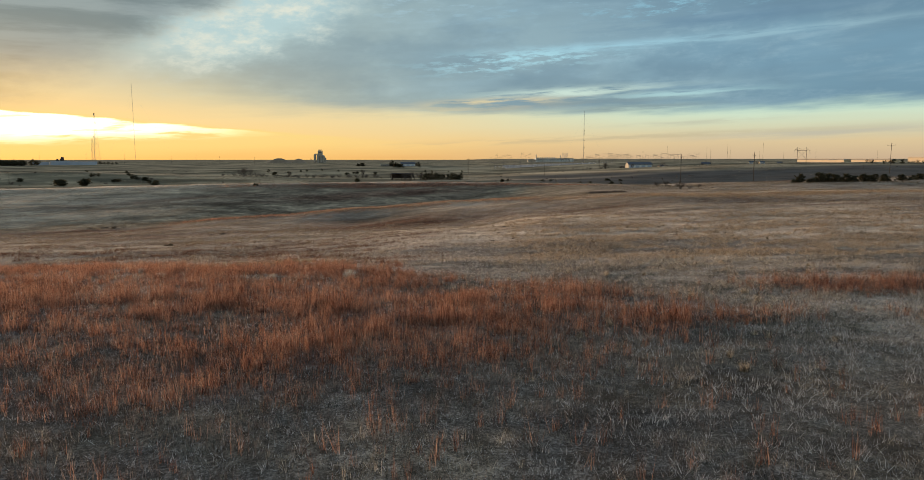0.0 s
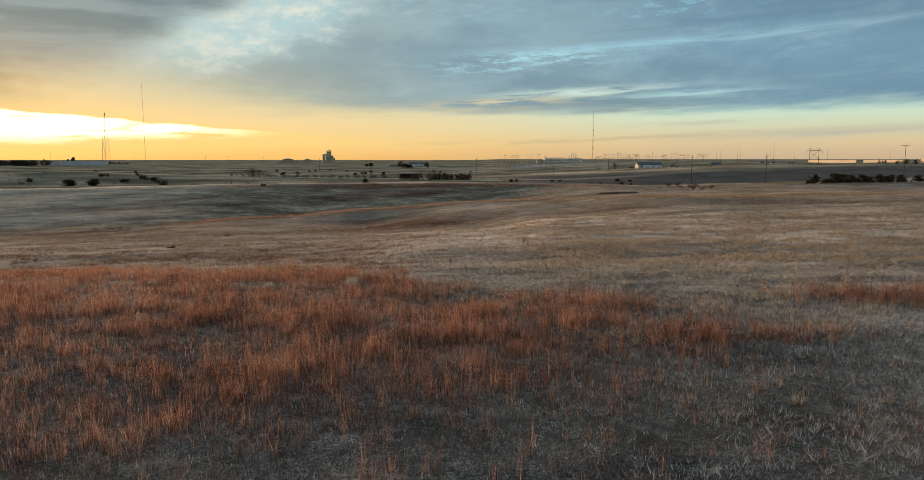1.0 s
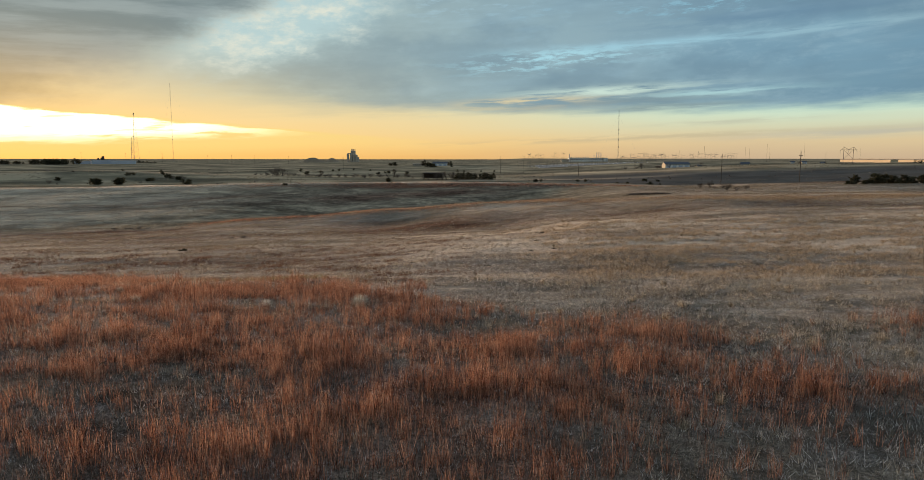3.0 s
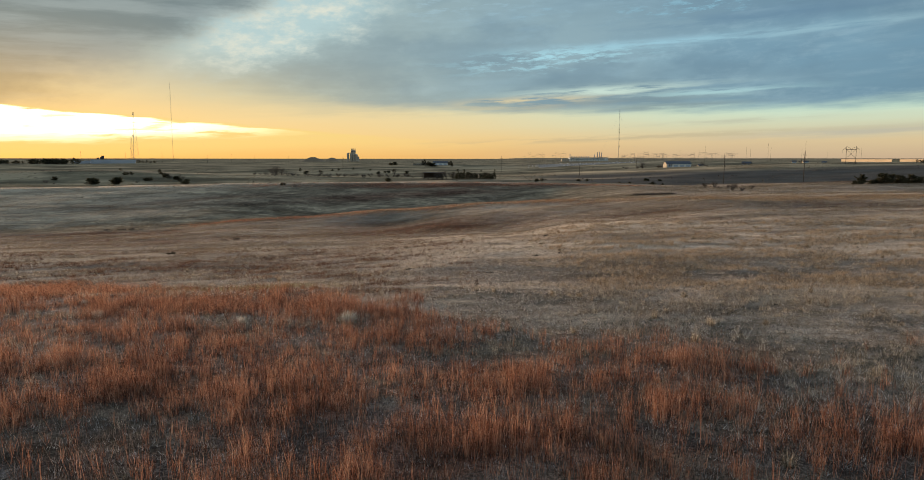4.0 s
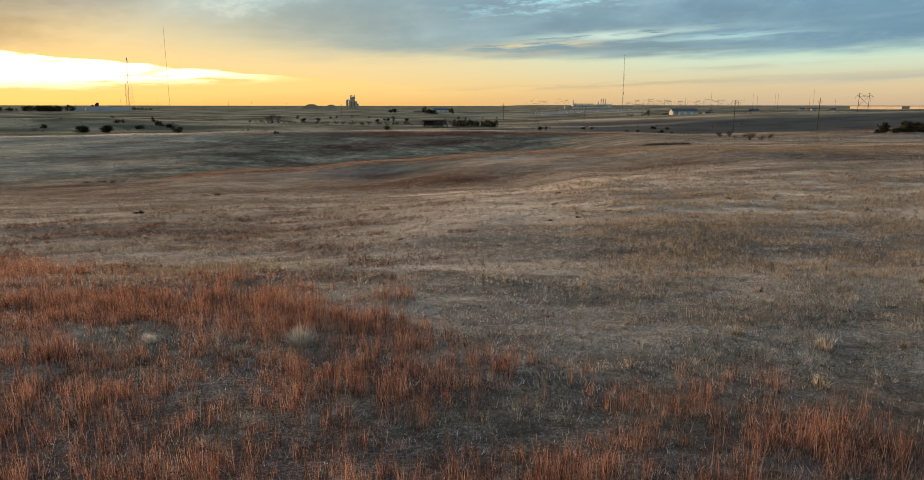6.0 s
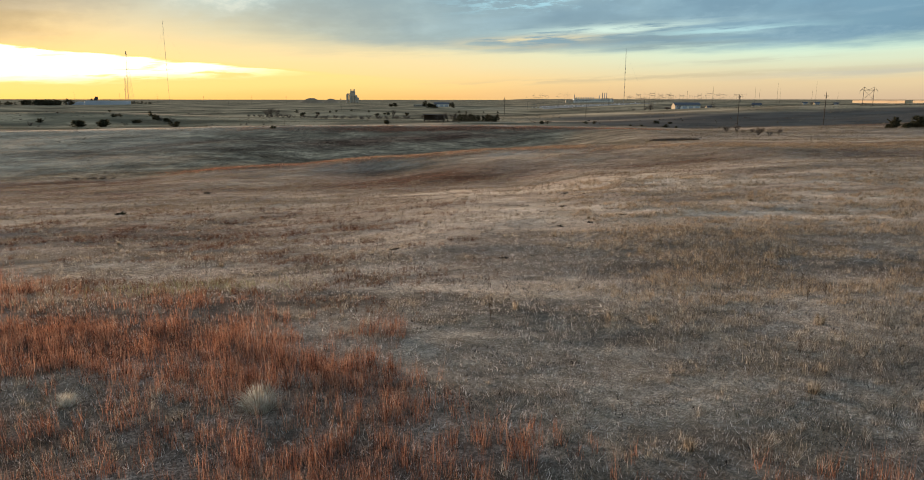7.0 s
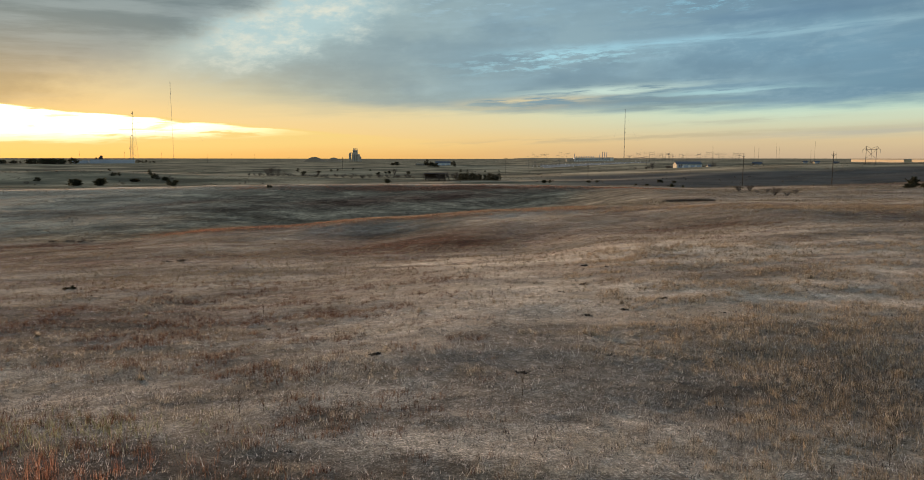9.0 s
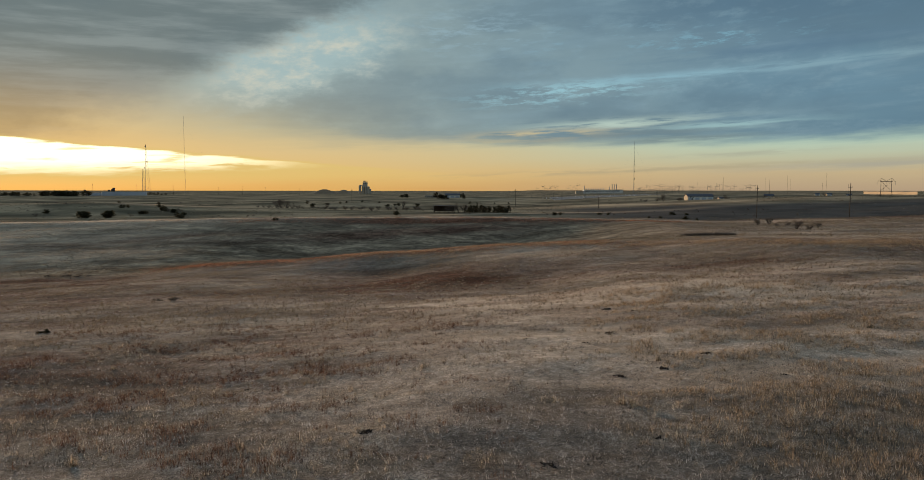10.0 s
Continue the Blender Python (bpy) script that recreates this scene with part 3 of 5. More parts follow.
def blades(name, x, y, h, w, lean, mat):
    """One mesh of many leaning blades, each a slim triangle."""
    n = len(x)
    z = height(x, y) - 0.03
    a = rng.uniform(0, 2 * np.pi, n)
    la = rng.uniform(0, 2 * np.pi, n)
    base = np.stack([x, y, z], -1)
    side = np.stack([np.cos(a) * w / 2, np.sin(a) * w / 2, np.zeros(n)], -1)
    tip = base + np.stack([np.cos(la) * lean * h, np.sin(la) * lean * h, h], -1)
    me = poly_mesh(name, np.stack([base - side, base + side, tip], 1).reshape(-1, 3), np.arange(3 * n).reshape(-1, 3))
    me.materials.append(mat)
    return new(name, me)


def scatter(n, x0, x1, y0, y1, prob):
    x, y = rng.uniform(x0, x1, n), rng.uniform(y0, y1, n)
    keep = rng.random(n) < prob(x, y)
    return x[keep], y[keep]


def view_wedge(x, y):
    """1 inside the strip of prairie that the shot crosses."""
    return (np.abs(x + 2) < 8 + 0.78 * np.maximum(y - 0, 0)) * 1.0


def clumps(cx, cy, per, spread):
    k = np.repeat(np.arange(len(cx)), per)
    r = np.abs(rng.normal(0, spread, len(k)))
    a = rng.uniform(0, 2 * np.pi, len(k))
    return cx[k] + r * np.cos(a), cy[k] + r * np.sin(a), k


# rust-red stand
cx, cy = scatter(200000, -44, 24, 9, 62, lambda x, y: view_wedge(x, y) * np.clip(red_cover(x, y) * 0.9 + 0.025 * (y < 30) * (x < 10), 0, 1) * (0.30 + 0.70 * ease(fbm(x / 0.7, y / 0.55, 97, 2), 0.38, 0.64)))
x, y, k = clumps(cx, cy, 14, 0.09)
plume = ease(fbm(cx / 0.7, cy / 0.55, 97, 2), 0.40, 0.75)
tall = (0.26 + 0.30 * rng.random(len(cx)) + 0.34 * plume) * (0.6 + 0.6 * fbm(cx / 3, cy / 3, 91, 2))
hh = tall[k] * rng.uniform(0.45, 1.2, len(k))
tagged(blades("red_tall_grass", x, y, hh, rng.uniform(0.005, 0.0115, len(k)), rng.uniform(0.0, 0.42, len(k)), RED), "rust-red dry bluestem grass standing in dense patches", "grass", "", "stuff")

# grey-brown understory in the stand
cx, cy = scatter(110000, -44, 24, 9, 62, lambda x, y: view_wedge(x, y) * np.clip(0.55 * red_cover(x, y) + 0.8 * (1 - ease(y, 20, 27)) * (1 - ease(x, 0, 9)) * ease(fbm(x / 1.4, y / 1.0, 87, 3), 0.36, 0.56), 0, 1))
x, y, k = clumps(cx, cy, 8, 0.12)
hh = (0.14 + 0.36 * rng.random(len(cx)))[k] * rng.uniform(0.4, 1.2, len(k))
tagged(blades("brown_under_grass", x, y, hh, rng.uniform(0.005, 0.011, len(k)), rng.uniform(0.05, 0.5, len(k)), BROWN), "grey-brown undergrowth between the red grass stems", "grass", "", "stuff")

# short mat: dense upright tufts near the path's start, coarser further off
cx, cy = scatter(90000, -38, 40, 8.5, 40, lambda x, y: view_wedge(x, y) * (1 - 0.42 * ease(y, 24, 34) - 0.45 * ease(y, 35, 40)) * (1 - 0.3 * red_cover(x, y)) * (0.30 + 0.70 * ease(fbm(x / 1.1, y / 0.8, 95, 3), 0.36, 0.58)))
x, y, k = clumps(cx, cy, 9, 0.08)
hh = ((0.045 + 0.12 * rng.random(len(cx)) ** 1.2) * (1 + 0.5 * ease(cx, 0, 6) * (1 - ease(cy, 26, 32))))[k] * rng.uniform(0.4, 1.25, len(k))
tagged(blades("short_grey_grass", x, y, hh, rng.uniform(0.008, 0.017, len(k)), rng.uniform(0.15, 1.2, len(k)), GREY), "short grazed grey-tan winter grass matted on the soil", "grass", "", "stuff")
cx, cy = scatter(150000, -34, 40, 32, 74, lambda x, y: (np.abs(x + 2) < 7 + 0.62 * np.maximum(y - 30, 0)) * np.clip(1.15 - 0.9 * ease(y, 46, 74), 0, 1) * (1 - 0.6 * red_cover(x, y)) * (0.25 + 0.75 * ease(fbm(x / 0.9, y / 0.7, 96, 3), 0.38, 0.58)))
x, y, k = clumps(cx, cy, 7, 0.09)
hh = (0.035 + 0.12 * rng.random(len(cx)) ** 1.6)[k] * rng.uniform(0.4, 1.25, len(k))
tagged(blades("cropped_grass", x, y, hh, rng.uniform(0.012, 0.030, len(k)), rng.uniform(0.1, 1.0, len(k)), CROPPED), "cropped pale winter grass where the herd has grazed", "grass", "", "stuff")
cx, cy = scatter(50000, -95, 110, 40, 130, lambda x, y: view_wedge(x, y) * ease(y, 40, 60) * np.clip(46 / y, 0, 1) * (0.35 + 0.65 * ease(fbm(x / 1.6, y / 1.1, 95, 3), 0.40, 0.58)))
x, y, k = clumps(cx, cy, 7, 0.12)
hh = (0.04 + 0.19 * rng.random(len(cx)) ** 2.5)[k] * rng.uniform(0.5, 1.2, len(k))
tagged(blades("grazed_grass", x, y, hh, rng.uniform(0.010, 0.022, len(k)) * (1 + 0.9 * ease(y, 50, 110)), rng.uniform(0.1, 1.1, len(k)), GREY), "grazed pale winter grass over the open rise", "grass", "", "stuff")

# sage-coloured forbs
cx, cy = scatter(20000, -14, 26, 9, 36, lambda x, y: view_wedge(x, y) * ease(fbm(x / 2.2, y / 1.6, 85, 3), 0.46, 0.64) * (1 - 0.8 * red_cover(x, y)))
x, y, k = clumps(cx, cy, 12, 0.07)
hh = (0.10 + 0.20 * rng.random(len(cx)))[k] * rng.uniform(0.4, 1.15, len(k))
tagged(blades("sage_forbs", x, y, hh, rng.uniform(0.006, 0.013, len(k)), rng.uniform(0.1, 0.9, len(k)), SAGE), "dull grey-green forbs between dry grass", "forbs", "", "stuff")

# wiry grey-brown growth on the rougher ground
cx, cy = scatter(15000, -6, 30, 33, 66, lambda x, y: (np.abs(x + 2) < 7 + 0.62 * np.maximum(y - 30, 0)) * ease(x, -3, 5) * np.clip(1.1 - ease(y, 48, 66), 0.1, 1) * ease(fbm(x / 2.6, y / 1.9, 88, 3), 0.40, 0.60))
x, y, k = clumps(cx, cy, 15, 0.10)
hh = (0.14 + 0.24 * rng.random(len(cx)))[k] * rng.uniform(0.4, 1.15, len(k))
tagged(blades("wiry_growth", x, y, hh, rng.uniform(0.005, 0.011, len(k)), rng.uniform(0.05, 0.8, len(k)), WIRY), "wiry grey-brown dry growth over rough ground", "forbs", "", "stuff")

# tan bunches
def browned(x, y):
    """0 to 1: how many of the bunches have weathered to brown."""
    return 0.15 + 0.30 * ease(y, 42, 54) * (0.5 + 0.5 * ease(fbm(x / 3, y / 2, 67, 2), 0.4, 0.6)) + 0.25 * ease(-x, 3, 10) * ease(y, 44, 52)


def tan_here(x, y):
    few = 0.02 + 0.20 * ease(x, 0, 5) * ease(y, 24, 32) * (1 - ease(y, 46, 56))
    return view_wedge(x, y) * np.clip(tan_cover(x, y) * (0.35 + 0.65 * ease(y, 22, 32)) + few, 0, 1) * (1 - 0.85 * red_cover(x, y)) * np.clip(1.15 - ease(y, 36, 92), 0.06, 1)


cx, cy = scatter(215000, -95, 105, 9, 125, lambda x, y: tan_here(x, y) * (1 - browned(x, y)))
x, y, k = clumps(cx, cy, 12, 0.09)
tuft = 0.35 + 0.65 * ease(tan_cover(cx, cy), 0.1, 0.9)
hh = ((0.14 + 0.24 * rng.random(len(cx))) * tuft)[k] * rng.uniform(0.45, 1.2, len(k))
tagged(blades("tan_bunch_grass", x, y, hh, rng.uniform(0.005, 0.0105, len(k)) * (1 + 1.1 * ease(y, 38, 90)), rng.uniform(0.0, 0.65, len(k)), TAN), "straw-coloured bunch grass scattered over the grazed prairie", "grass", "", "stuff")

cx, cy = scatter(200000, -95, 105, 9, 125, lambda x, y: tan_here(x, y) * browned(x, y))
x, y, k = clumps(cx, cy, 11, 0.10)
hh = (0.10 + 0.22 * rng.random(len(cx)))[k] * rng.uniform(0.45, 1.2, len(k))
tagged(blades("brown_bunch_grass", x, y, hh, rng.uniform(0.005, 0.0105, len(k)) * (1 + 1.1 * ease(y, 38, 90)), rng.uniform(0.0, 0.65, len(k)), BROWN), "weathered brown bunch grass among the straw-coloured tufts", "grass", "", "stuff")

# amber drifts over the open rise
cx, cy = scatter(60000, -4, 60, 44, 96, lambda x, y: view_wedge(x, y) * ease(x, 1, 6) * ease(tan_cover(x, y), 0.35, 0.8) * np.clip(52 / y, 0, 1) ** 1.5)
x, y, k = clumps(cx, cy, 8, 0.10)
hh = (0.15 + 0.22 * rng.random(len(cx)))[k] * rng.uniform(0.45, 1.2, len(k))
tagged(blades("amber_drifts", x, y, hh, rng.uniform(0.007, 0.015, len(k)) * (1 + 0.8 * ease(y, 50, 90)), rng.uniform(0.0, 0.55, len(k)), AMBER), "amber standing grass in drifts over the open rise", "grass", "", "stuff")

# crisp single bunches of pale straw
cx, cy = scatter(30000, -60, 70, 12, 92, lambda x, y: view_wedge(x, y) * np.clip(24 / y, 0, 1) * ease(y, 20, 30) * np.clip(0.05 + (0.8 + 0.8 * (1 - ease(y, 48, 60))) * ease(x, 0, 6) * (0.25 + 0.75 * tan_cover(x, y)) + 0.22 * tan_cover(x, y), 0, 1) * (1 - 0.9 * red_cover(x, y)))
x, y, k = clumps(cx, cy, 44, 0.085)
hh = (0.12 + 0.30 * rng.random(len(cx)) ** 1.3)[k] * rng.uniform(0.4, 1.15, len(k))
tagged(blades("straw_bunches", x, y, hh, rng.uniform(0.006, 0.013, len(k)), rng.uniform(0.05, 1.05, len(k)), BUFF), "single bunches of pale straw on the grazed ground", "grass", "", "stuff")

# rust-brown wisps on the falling slope
cx, cy = scatter(60000, -75, 4, 40, 92, lambda x, y: view_wedge(x, y) * red_mid(x, y) * (1 - 0.8 * red_cover(x, y)))
x, y, k = clumps(cx, cy, 10, 0.10)
hh = (0.14 + 0.28 * rng.random(len(cx)))[k] * rng.uniform(0.45, 1.2, len(k))
tagged(blades("rust_wisps", x, y, hh, rng.uniform(0.008, 0.016, len(k)), rng.uniform(0.0, 0.5, len(k)), FAR_RUST), "thin rust-brown grass wisps on the falling slope", "grass", "", "stuff")

# reddish drifts further off
cx, cy = scatter(230000, -130, 130, 60, 178, lambda x, y: view_wedge(x, y) * red_far(x, y) * 0.9)
x, y, k = clumps(cx, cy, 5, 0.30)
hh = (0.08 + 0.16 * rng.random(len(cx)))[k] * rng.uniform(0.5, 1.15, len(k))
tagged(blades("red_far_grass", x, y, hh, rng.uniform(0.014, 0.032, len(k)), rng.uniform(0.05, 0.9, len(k)), FAR_RUST), "thin rust-brown grass drifts along the low crest", "grass", "", "stuff")

# tan tufts on the far side of the rise
cx, cy = scatter(38000, -105, 115, 56, 118, lambda x, y: view_wedge(x, y) * ease(y, 54, 66) * (0.05 + 0.95 * ease(0.5 * fbm(x / 7, y / 4, 51, 3) + 0.5 * fbm(x / 2.2, y / 1.6, 55, 2), 0.47, 0.58)) * (1 - 0.7 * red_far(x, y)))
x, y, k = clumps(cx, cy, 8, 0.11)
hh = (0.10 + 0.22 * rng.random(len(cx)))[k] * rng.uniform(0.45, 1.2, len(k))
tagged(blades("far_bunch_grass", x, y, hh, rng.uniform(0.012, 0.028, len(k)), rng.uniform(0.0, 0.65, len(k)), GOLD), "straw-coloured tufts over the far side of the rise", "grass", "", "stuff")

# tall sunlit grass along the crest before the draw and on the ridge's rim
def crest_stand(x, y, x0, x1):
    near = crest_line(x) - 2
    return view_wedge(x, y) * np.where(y < near, np.exp(-((y - near) / 6.5) ** 2), np.exp(-((y - near) / 4.0) ** 2)) * ease(x, x0, x0 + 14) * (1 - ease(x, x1 - 14, x1)) * (0.25 + 0.75 * ease(fbm(x / 6, y / 3, 47, 3), 0.38, 0.56))


for kind, mat, many, x0, x1, label in (("crest_red_grass", RED, 46000, -74, 24, "tall rust-red grass catching the low sun on the crest"), ("crest_grass", AMBER, 120000, -40, 110, "tall straw-coloured grass catching the low sun on the crest")):
    cx, cy = scatter(many, x0, x1, 118, 172, lambda x, y: crest_stand(x, y, x0, x1))
    x, y, k = clumps(cx, cy, 4, 0.30)
    hh = (0.14 + 0.20 * rng.random(len(cx)))[k] * rng.uniform(0.5, 1.2, len(k))
    tagged(blades(kind, x, y, hh, rng.uniform(0.03, 0.075, len(k)), rng.uniform(0.0, 0.6, len(k)), mat), label, "grass", "", "stuff")
cx, cy = scatter(26000, -90, 60, 226, 250, lambda x, y: bump(x, y, -15, 241, 60, 5) * (0.3 + 0.7 * ease(fbm(x / 14, y / 4, 48, 3), 0.40, 0.56)))
x, y, k = clumps(cx, cy, 3, 0.4)
tagged(blades("rim_red_grass", x, y, rng.uniform(0.12, 0.34, len(k)), rng.uniform(0.06, 0.15, len(k)), rng.uniform(0.0, 0.6, len(k)), RED), "rust-red grass along the ridge's rim", "grass", "", "stuff")


# coarse grass on the draw, the ridge and the plain
def coarse(name, n, x0, x1, y0, y1, prob, w0, w1, h0, h1, mat, label):
    x, y = scatter(n, x0, x1, y0, y1, prob)
    x, y, k = clumps(x, y, 3, w1 * 0.6)
    tagged(blades(name, x, y, rng.uniform(h0, h1, len(k)), rng.uniform(w0, w1, len(k)), rng.uniform(0, 0.8, len(k)), mat), label, "grass", "", "stuff")


def drift(x, y, sx, sy, seed):
    """0 to 1: long thin drifts that lie across the slope."""
    return ease(0.55 * fbm(x / sx, y / sy, seed, 3) + 0.45 * fbm(x / (sx * 0.25), y / (sy * 0.4), seed + 3, 2), 0.44, 0.60)


coarse("ridge_grass", 62000, -190, 150, 150, 250, lambda x, y: view_wedge(x, y) * (1 - 0.9 * red_far(x, y)) * (0.12 + 0.88 * drift(x, y, 16, 9, 301)), 0.05, 0.14, 0.08, 0.30, DRY, "tan grass tussocks over the draw and ridge")
coarse("ridge_pale_grass", 36000, -190, 150, 150, 256, lambda x, y: view_wedge(x, y) * (1 - red_far(x, y)) * drift(x, y, 22, 8, 311) * (0.4 + 0.6 * ease(np.abs(x + 10), 20, 70)), 0.05, 0.12, 0.10, 0.26, GOLD, "pale dry tussocks catching light across the draw")
coarse("ridge_red_grass", 110000, -190, 150, 100, 252, lambda x, y: view_wedge(x, y) * red_far(x, y) * (0.3 + 0.7 * drift(x, y, 12, 6, 321)), 0.05, 0.14, 0.06, 0.20, FAR_RUST, "rust-brown grass tussocks along the ridge")
coarse("swale_grass", 60000, -100, 90, 84, 162, lambda x, y: view_wedge(x, y) * drift(x, y, 9, 5, 331) * (1 - 0.8 * red_far(x, y)), 0.025, 0.06, 0.10, 0.28, GOLD, "golden tussocks in drifts over the swale")
coarse("plain_grass", 24000, -420, 420, 262, 620, lambda x, y: (np.abs(x) < 0.75 * y) * ease(fbm(x / 40, y / 30, 33, 3), 0.40, 0.62) * (1 - 0.7 * dark_cover(x, y)), 0.3, 0.75, 0.15, 0.38, OLIVE, "coarse dry grass clumps on the far plain")
coarse("plain_brush", 2200, -500, 500, 300, 900, lambda x, y: (np.abs(x) < 0.75 * y) * ease(fbm(x / 70 + 5, y / 50, 35, 3), 0.50, 0.66), 0.6, 1.5, 0.3, 0.8, TWIG, "low grey brush scattered on the far plain")
coarse("yellow_forbs", 1500, -19, -8, 45, 51, lambda x, y: bump(x, y, -14, 48, 4, 1.6), 0.01, 0.02, 0.2, 0.45, FORB, "pale yellow-green forbs beyond the red grass")


# ---- helpers for things ----
def plain(name, color, rough=0.8, vary=0.25, scale=0.6, metal=0.0):
    """A weathered surface: stains at one scale, grain at another, each object a little different."""
    mat, t = material(name)
    pos = t.node("ShaderNodeTexCoord").outputs["Object"]
    n = t.m("ADD", t.m("MULTIPLY", t.noise(pos, scale, 4, 0.6), 0.6), t.m("MULTIPLY", t.noise(pos, scale * 14, 4, 0.6), 0.4))
    r = t.node("ShaderNodeObjectInfo").outputs["Random"]
    k = t.m("ADD", t.m("ADD", 1.0 - vary * 0.5, t.m("MULTIPLY", t.m("SUBTRACT", n, 0.5), vary * 2.4)), t.m("MULTIPLY", r, vary * 0.6))
    col = t.mix(1.0, (*color, 1), t.node("ShaderNodeCombineColor", {0: k, 1: k, 2: k}).outputs[0], "MULTIPLY")
    p = t.node("ShaderNodeBsdfPrincipled", {"Base Color": col, "Roughness": rough, "Metallic": metal, "Specular IOR Level": 0.15})
    return finish(mat, t, p.outputs[0])


WOOD = plain("pole_wood", (0.09, 0.065, 0.048), 0.9)
STEEL = plain("galvanised_steel", (0.34, 0.33, 0.32), 0.6, 0.2, 0.4, 0.3)
DARK = plain("dark_steel", (0.06, 0.055, 0.055), 0.7)
WHITE = plain("white_siding", (0.80, 0.76, 0.69), 0.7, 0.12)
CREAM = plain("cream_siding", (0.46, 0.37, 0.24), 0.7, 0.15)
ROOF = plain("dark_roof", (0.07, 0.075, 0.085), 0.7)
SIDING = plain("pale_siding", (0.60, 0.45, 0.27), 0.7, 0.12)
CONCRETE = plain("grey_concrete", (0.47, 0.40, 0.31), 0.9, 0.3, 0.1)
DOOR = plain("pale_door", (0.46, 0.48, 0.52), 0.6, 0.1)
GRAVEL = plain("gravel_heap", (0.25, 0.19, 0.125), 0.95, 0.4, 0.2)
BARK = plain("bare_bark", (0.10, 0.078, 0.062), 0.95, 0.4, 2.0)
NEEDLE = blade_material("cedar_needles", [(0.0, (0.030, 0.032, 0.020, 1)), (0.5, (0.075, 0.070, 0.042, 1)), (1.0, (0.16, 0.13, 0.075, 1))], 0.4)
DUNG = plain("dry_dung", (0.028, 0.022, 0.018), 0.95, 0.4, 6.0)
PALE = blade_material("pale_bunch", [(0.0, (0.24, 0.20, 0.14, 1)), (0.5, (0.60, 0.53, 0.41, 1)), (1.0, (0.88, 0.83, 0.72, 1))], 0.45)
WEED = blade_material("brown_weed", [(0.0, (0.05, 0.034, 0.022, 1)), (1.0, (0.15, 0.10, 0.065, 1))], 0.15)


def gz(x, y):
    return float(height(x, y))


def thing(name, x, y, label, category, group="", kind="", sink=0.05, turn=0.0):
    """An empty at a thing's base on the ground."""
    ob = new(name)
    ob.matrix_world = pose(x, y, gz(x, y) - sink, 0, 0, turn)
    return tagged(ob, label, category, group, kind)


def part(name, bm, mat, parent, label=""):
    me = bpy.data.meshes.new(name)
    bm.to_mesh(me)
    bm.free()
    me.materials.append(mat)
    ob = new(name, me)
    ob.parent = parent
    return tagged(ob, label) if label else ob


def part_mesh(name, v, f, mat, parent, label=""):
    me = poly_mesh(name, np.asarray(v, float), np.asarray(f, int))
    me.materials.append(mat)
    ob = new(name, me)
    ob.parent = parent
    return tagged(ob, label) if label else ob


def box(c, s, turn=0.0, bm=None, bevel=0.0):
    bm = bm or bmesh.new()
    r = bmesh.ops.create_cube(bm, size=1.0, matrix=pose(*c, 0, 0, turn) @ Matrix.Diagonal((*s, 1)))
    if bevel:
        bmesh.ops.bevel(bm, geom=list({e for v in r["verts"] for e in v.link_edges}), offset=bevel, segments=1, affect="EDGES")
    return bm


def rod(a, b, r0, r1=None, sides=6, bm=None):
    bm = bm or bmesh.new()
    a, b = Vector(a), Vector(b)
    m = Matrix.Translation((a + b) / 2) @ (b - a).to_track_quat("Z", "Y").to_matrix().to_4x4()
    bmesh.ops.create_cone(bm, cap_ends=True, segments=sides, radius1=r0, radius2=r0 if r1 is None else r1, depth=(b - a).length, matrix=m)
    return bm


def gable(w, d, h, over=0.4, thick=0.25):
    """A pitched roof with its ridge along x."""
    bm = bmesh.new()
    for sgn in (-1, 1):
        v = [(-w / 2 - over, sgn * (d / 2 + over), 0), (w / 2 + over, sgn * (d / 2 + over), 0), (w / 2 + over, 0, h), (-w / 2 - over, 0, h)]
        lo = [bm.verts.new(p) for p in v]
        hi = [bm.verts.new((p[0], p[1], p[2] + thick)) for p in v]
        bm.faces.new(lo), bm.faces.new(hi[::-1])
        for i in range(4):
            bm.faces.new((lo[i], hi[i], hi[(i + 1) % 4], lo[(i + 1) % 4]))
    bmesh.ops.recalc_face_normals(bm, faces=bm.faces)
    return bm


def gable_wall(d, wall, rise, thick):
    """An end wall up to the ridge, across y."""
    bm = bmesh.new()
    prof = [(-d / 2, 0), (d / 2, 0), (d / 2, wall), (0, wall + rise), (-d / 2, wall)]
    a = [bm.verts.new((-thick / 2, y, z)) for y, z in prof]
    b = [bm.verts.new((thick / 2, y, z)) for y, z in prof]
    bm.faces.new(a[::-1]), bm.faces.new(b)
    for i in range(5):
        bm.faces.new((a[i], a[(i + 1) % 5], b[(i + 1) % 5], b[i]))
    bmesh.ops.recalc_face_normals(bm, faces=bm.faces)
    return bm


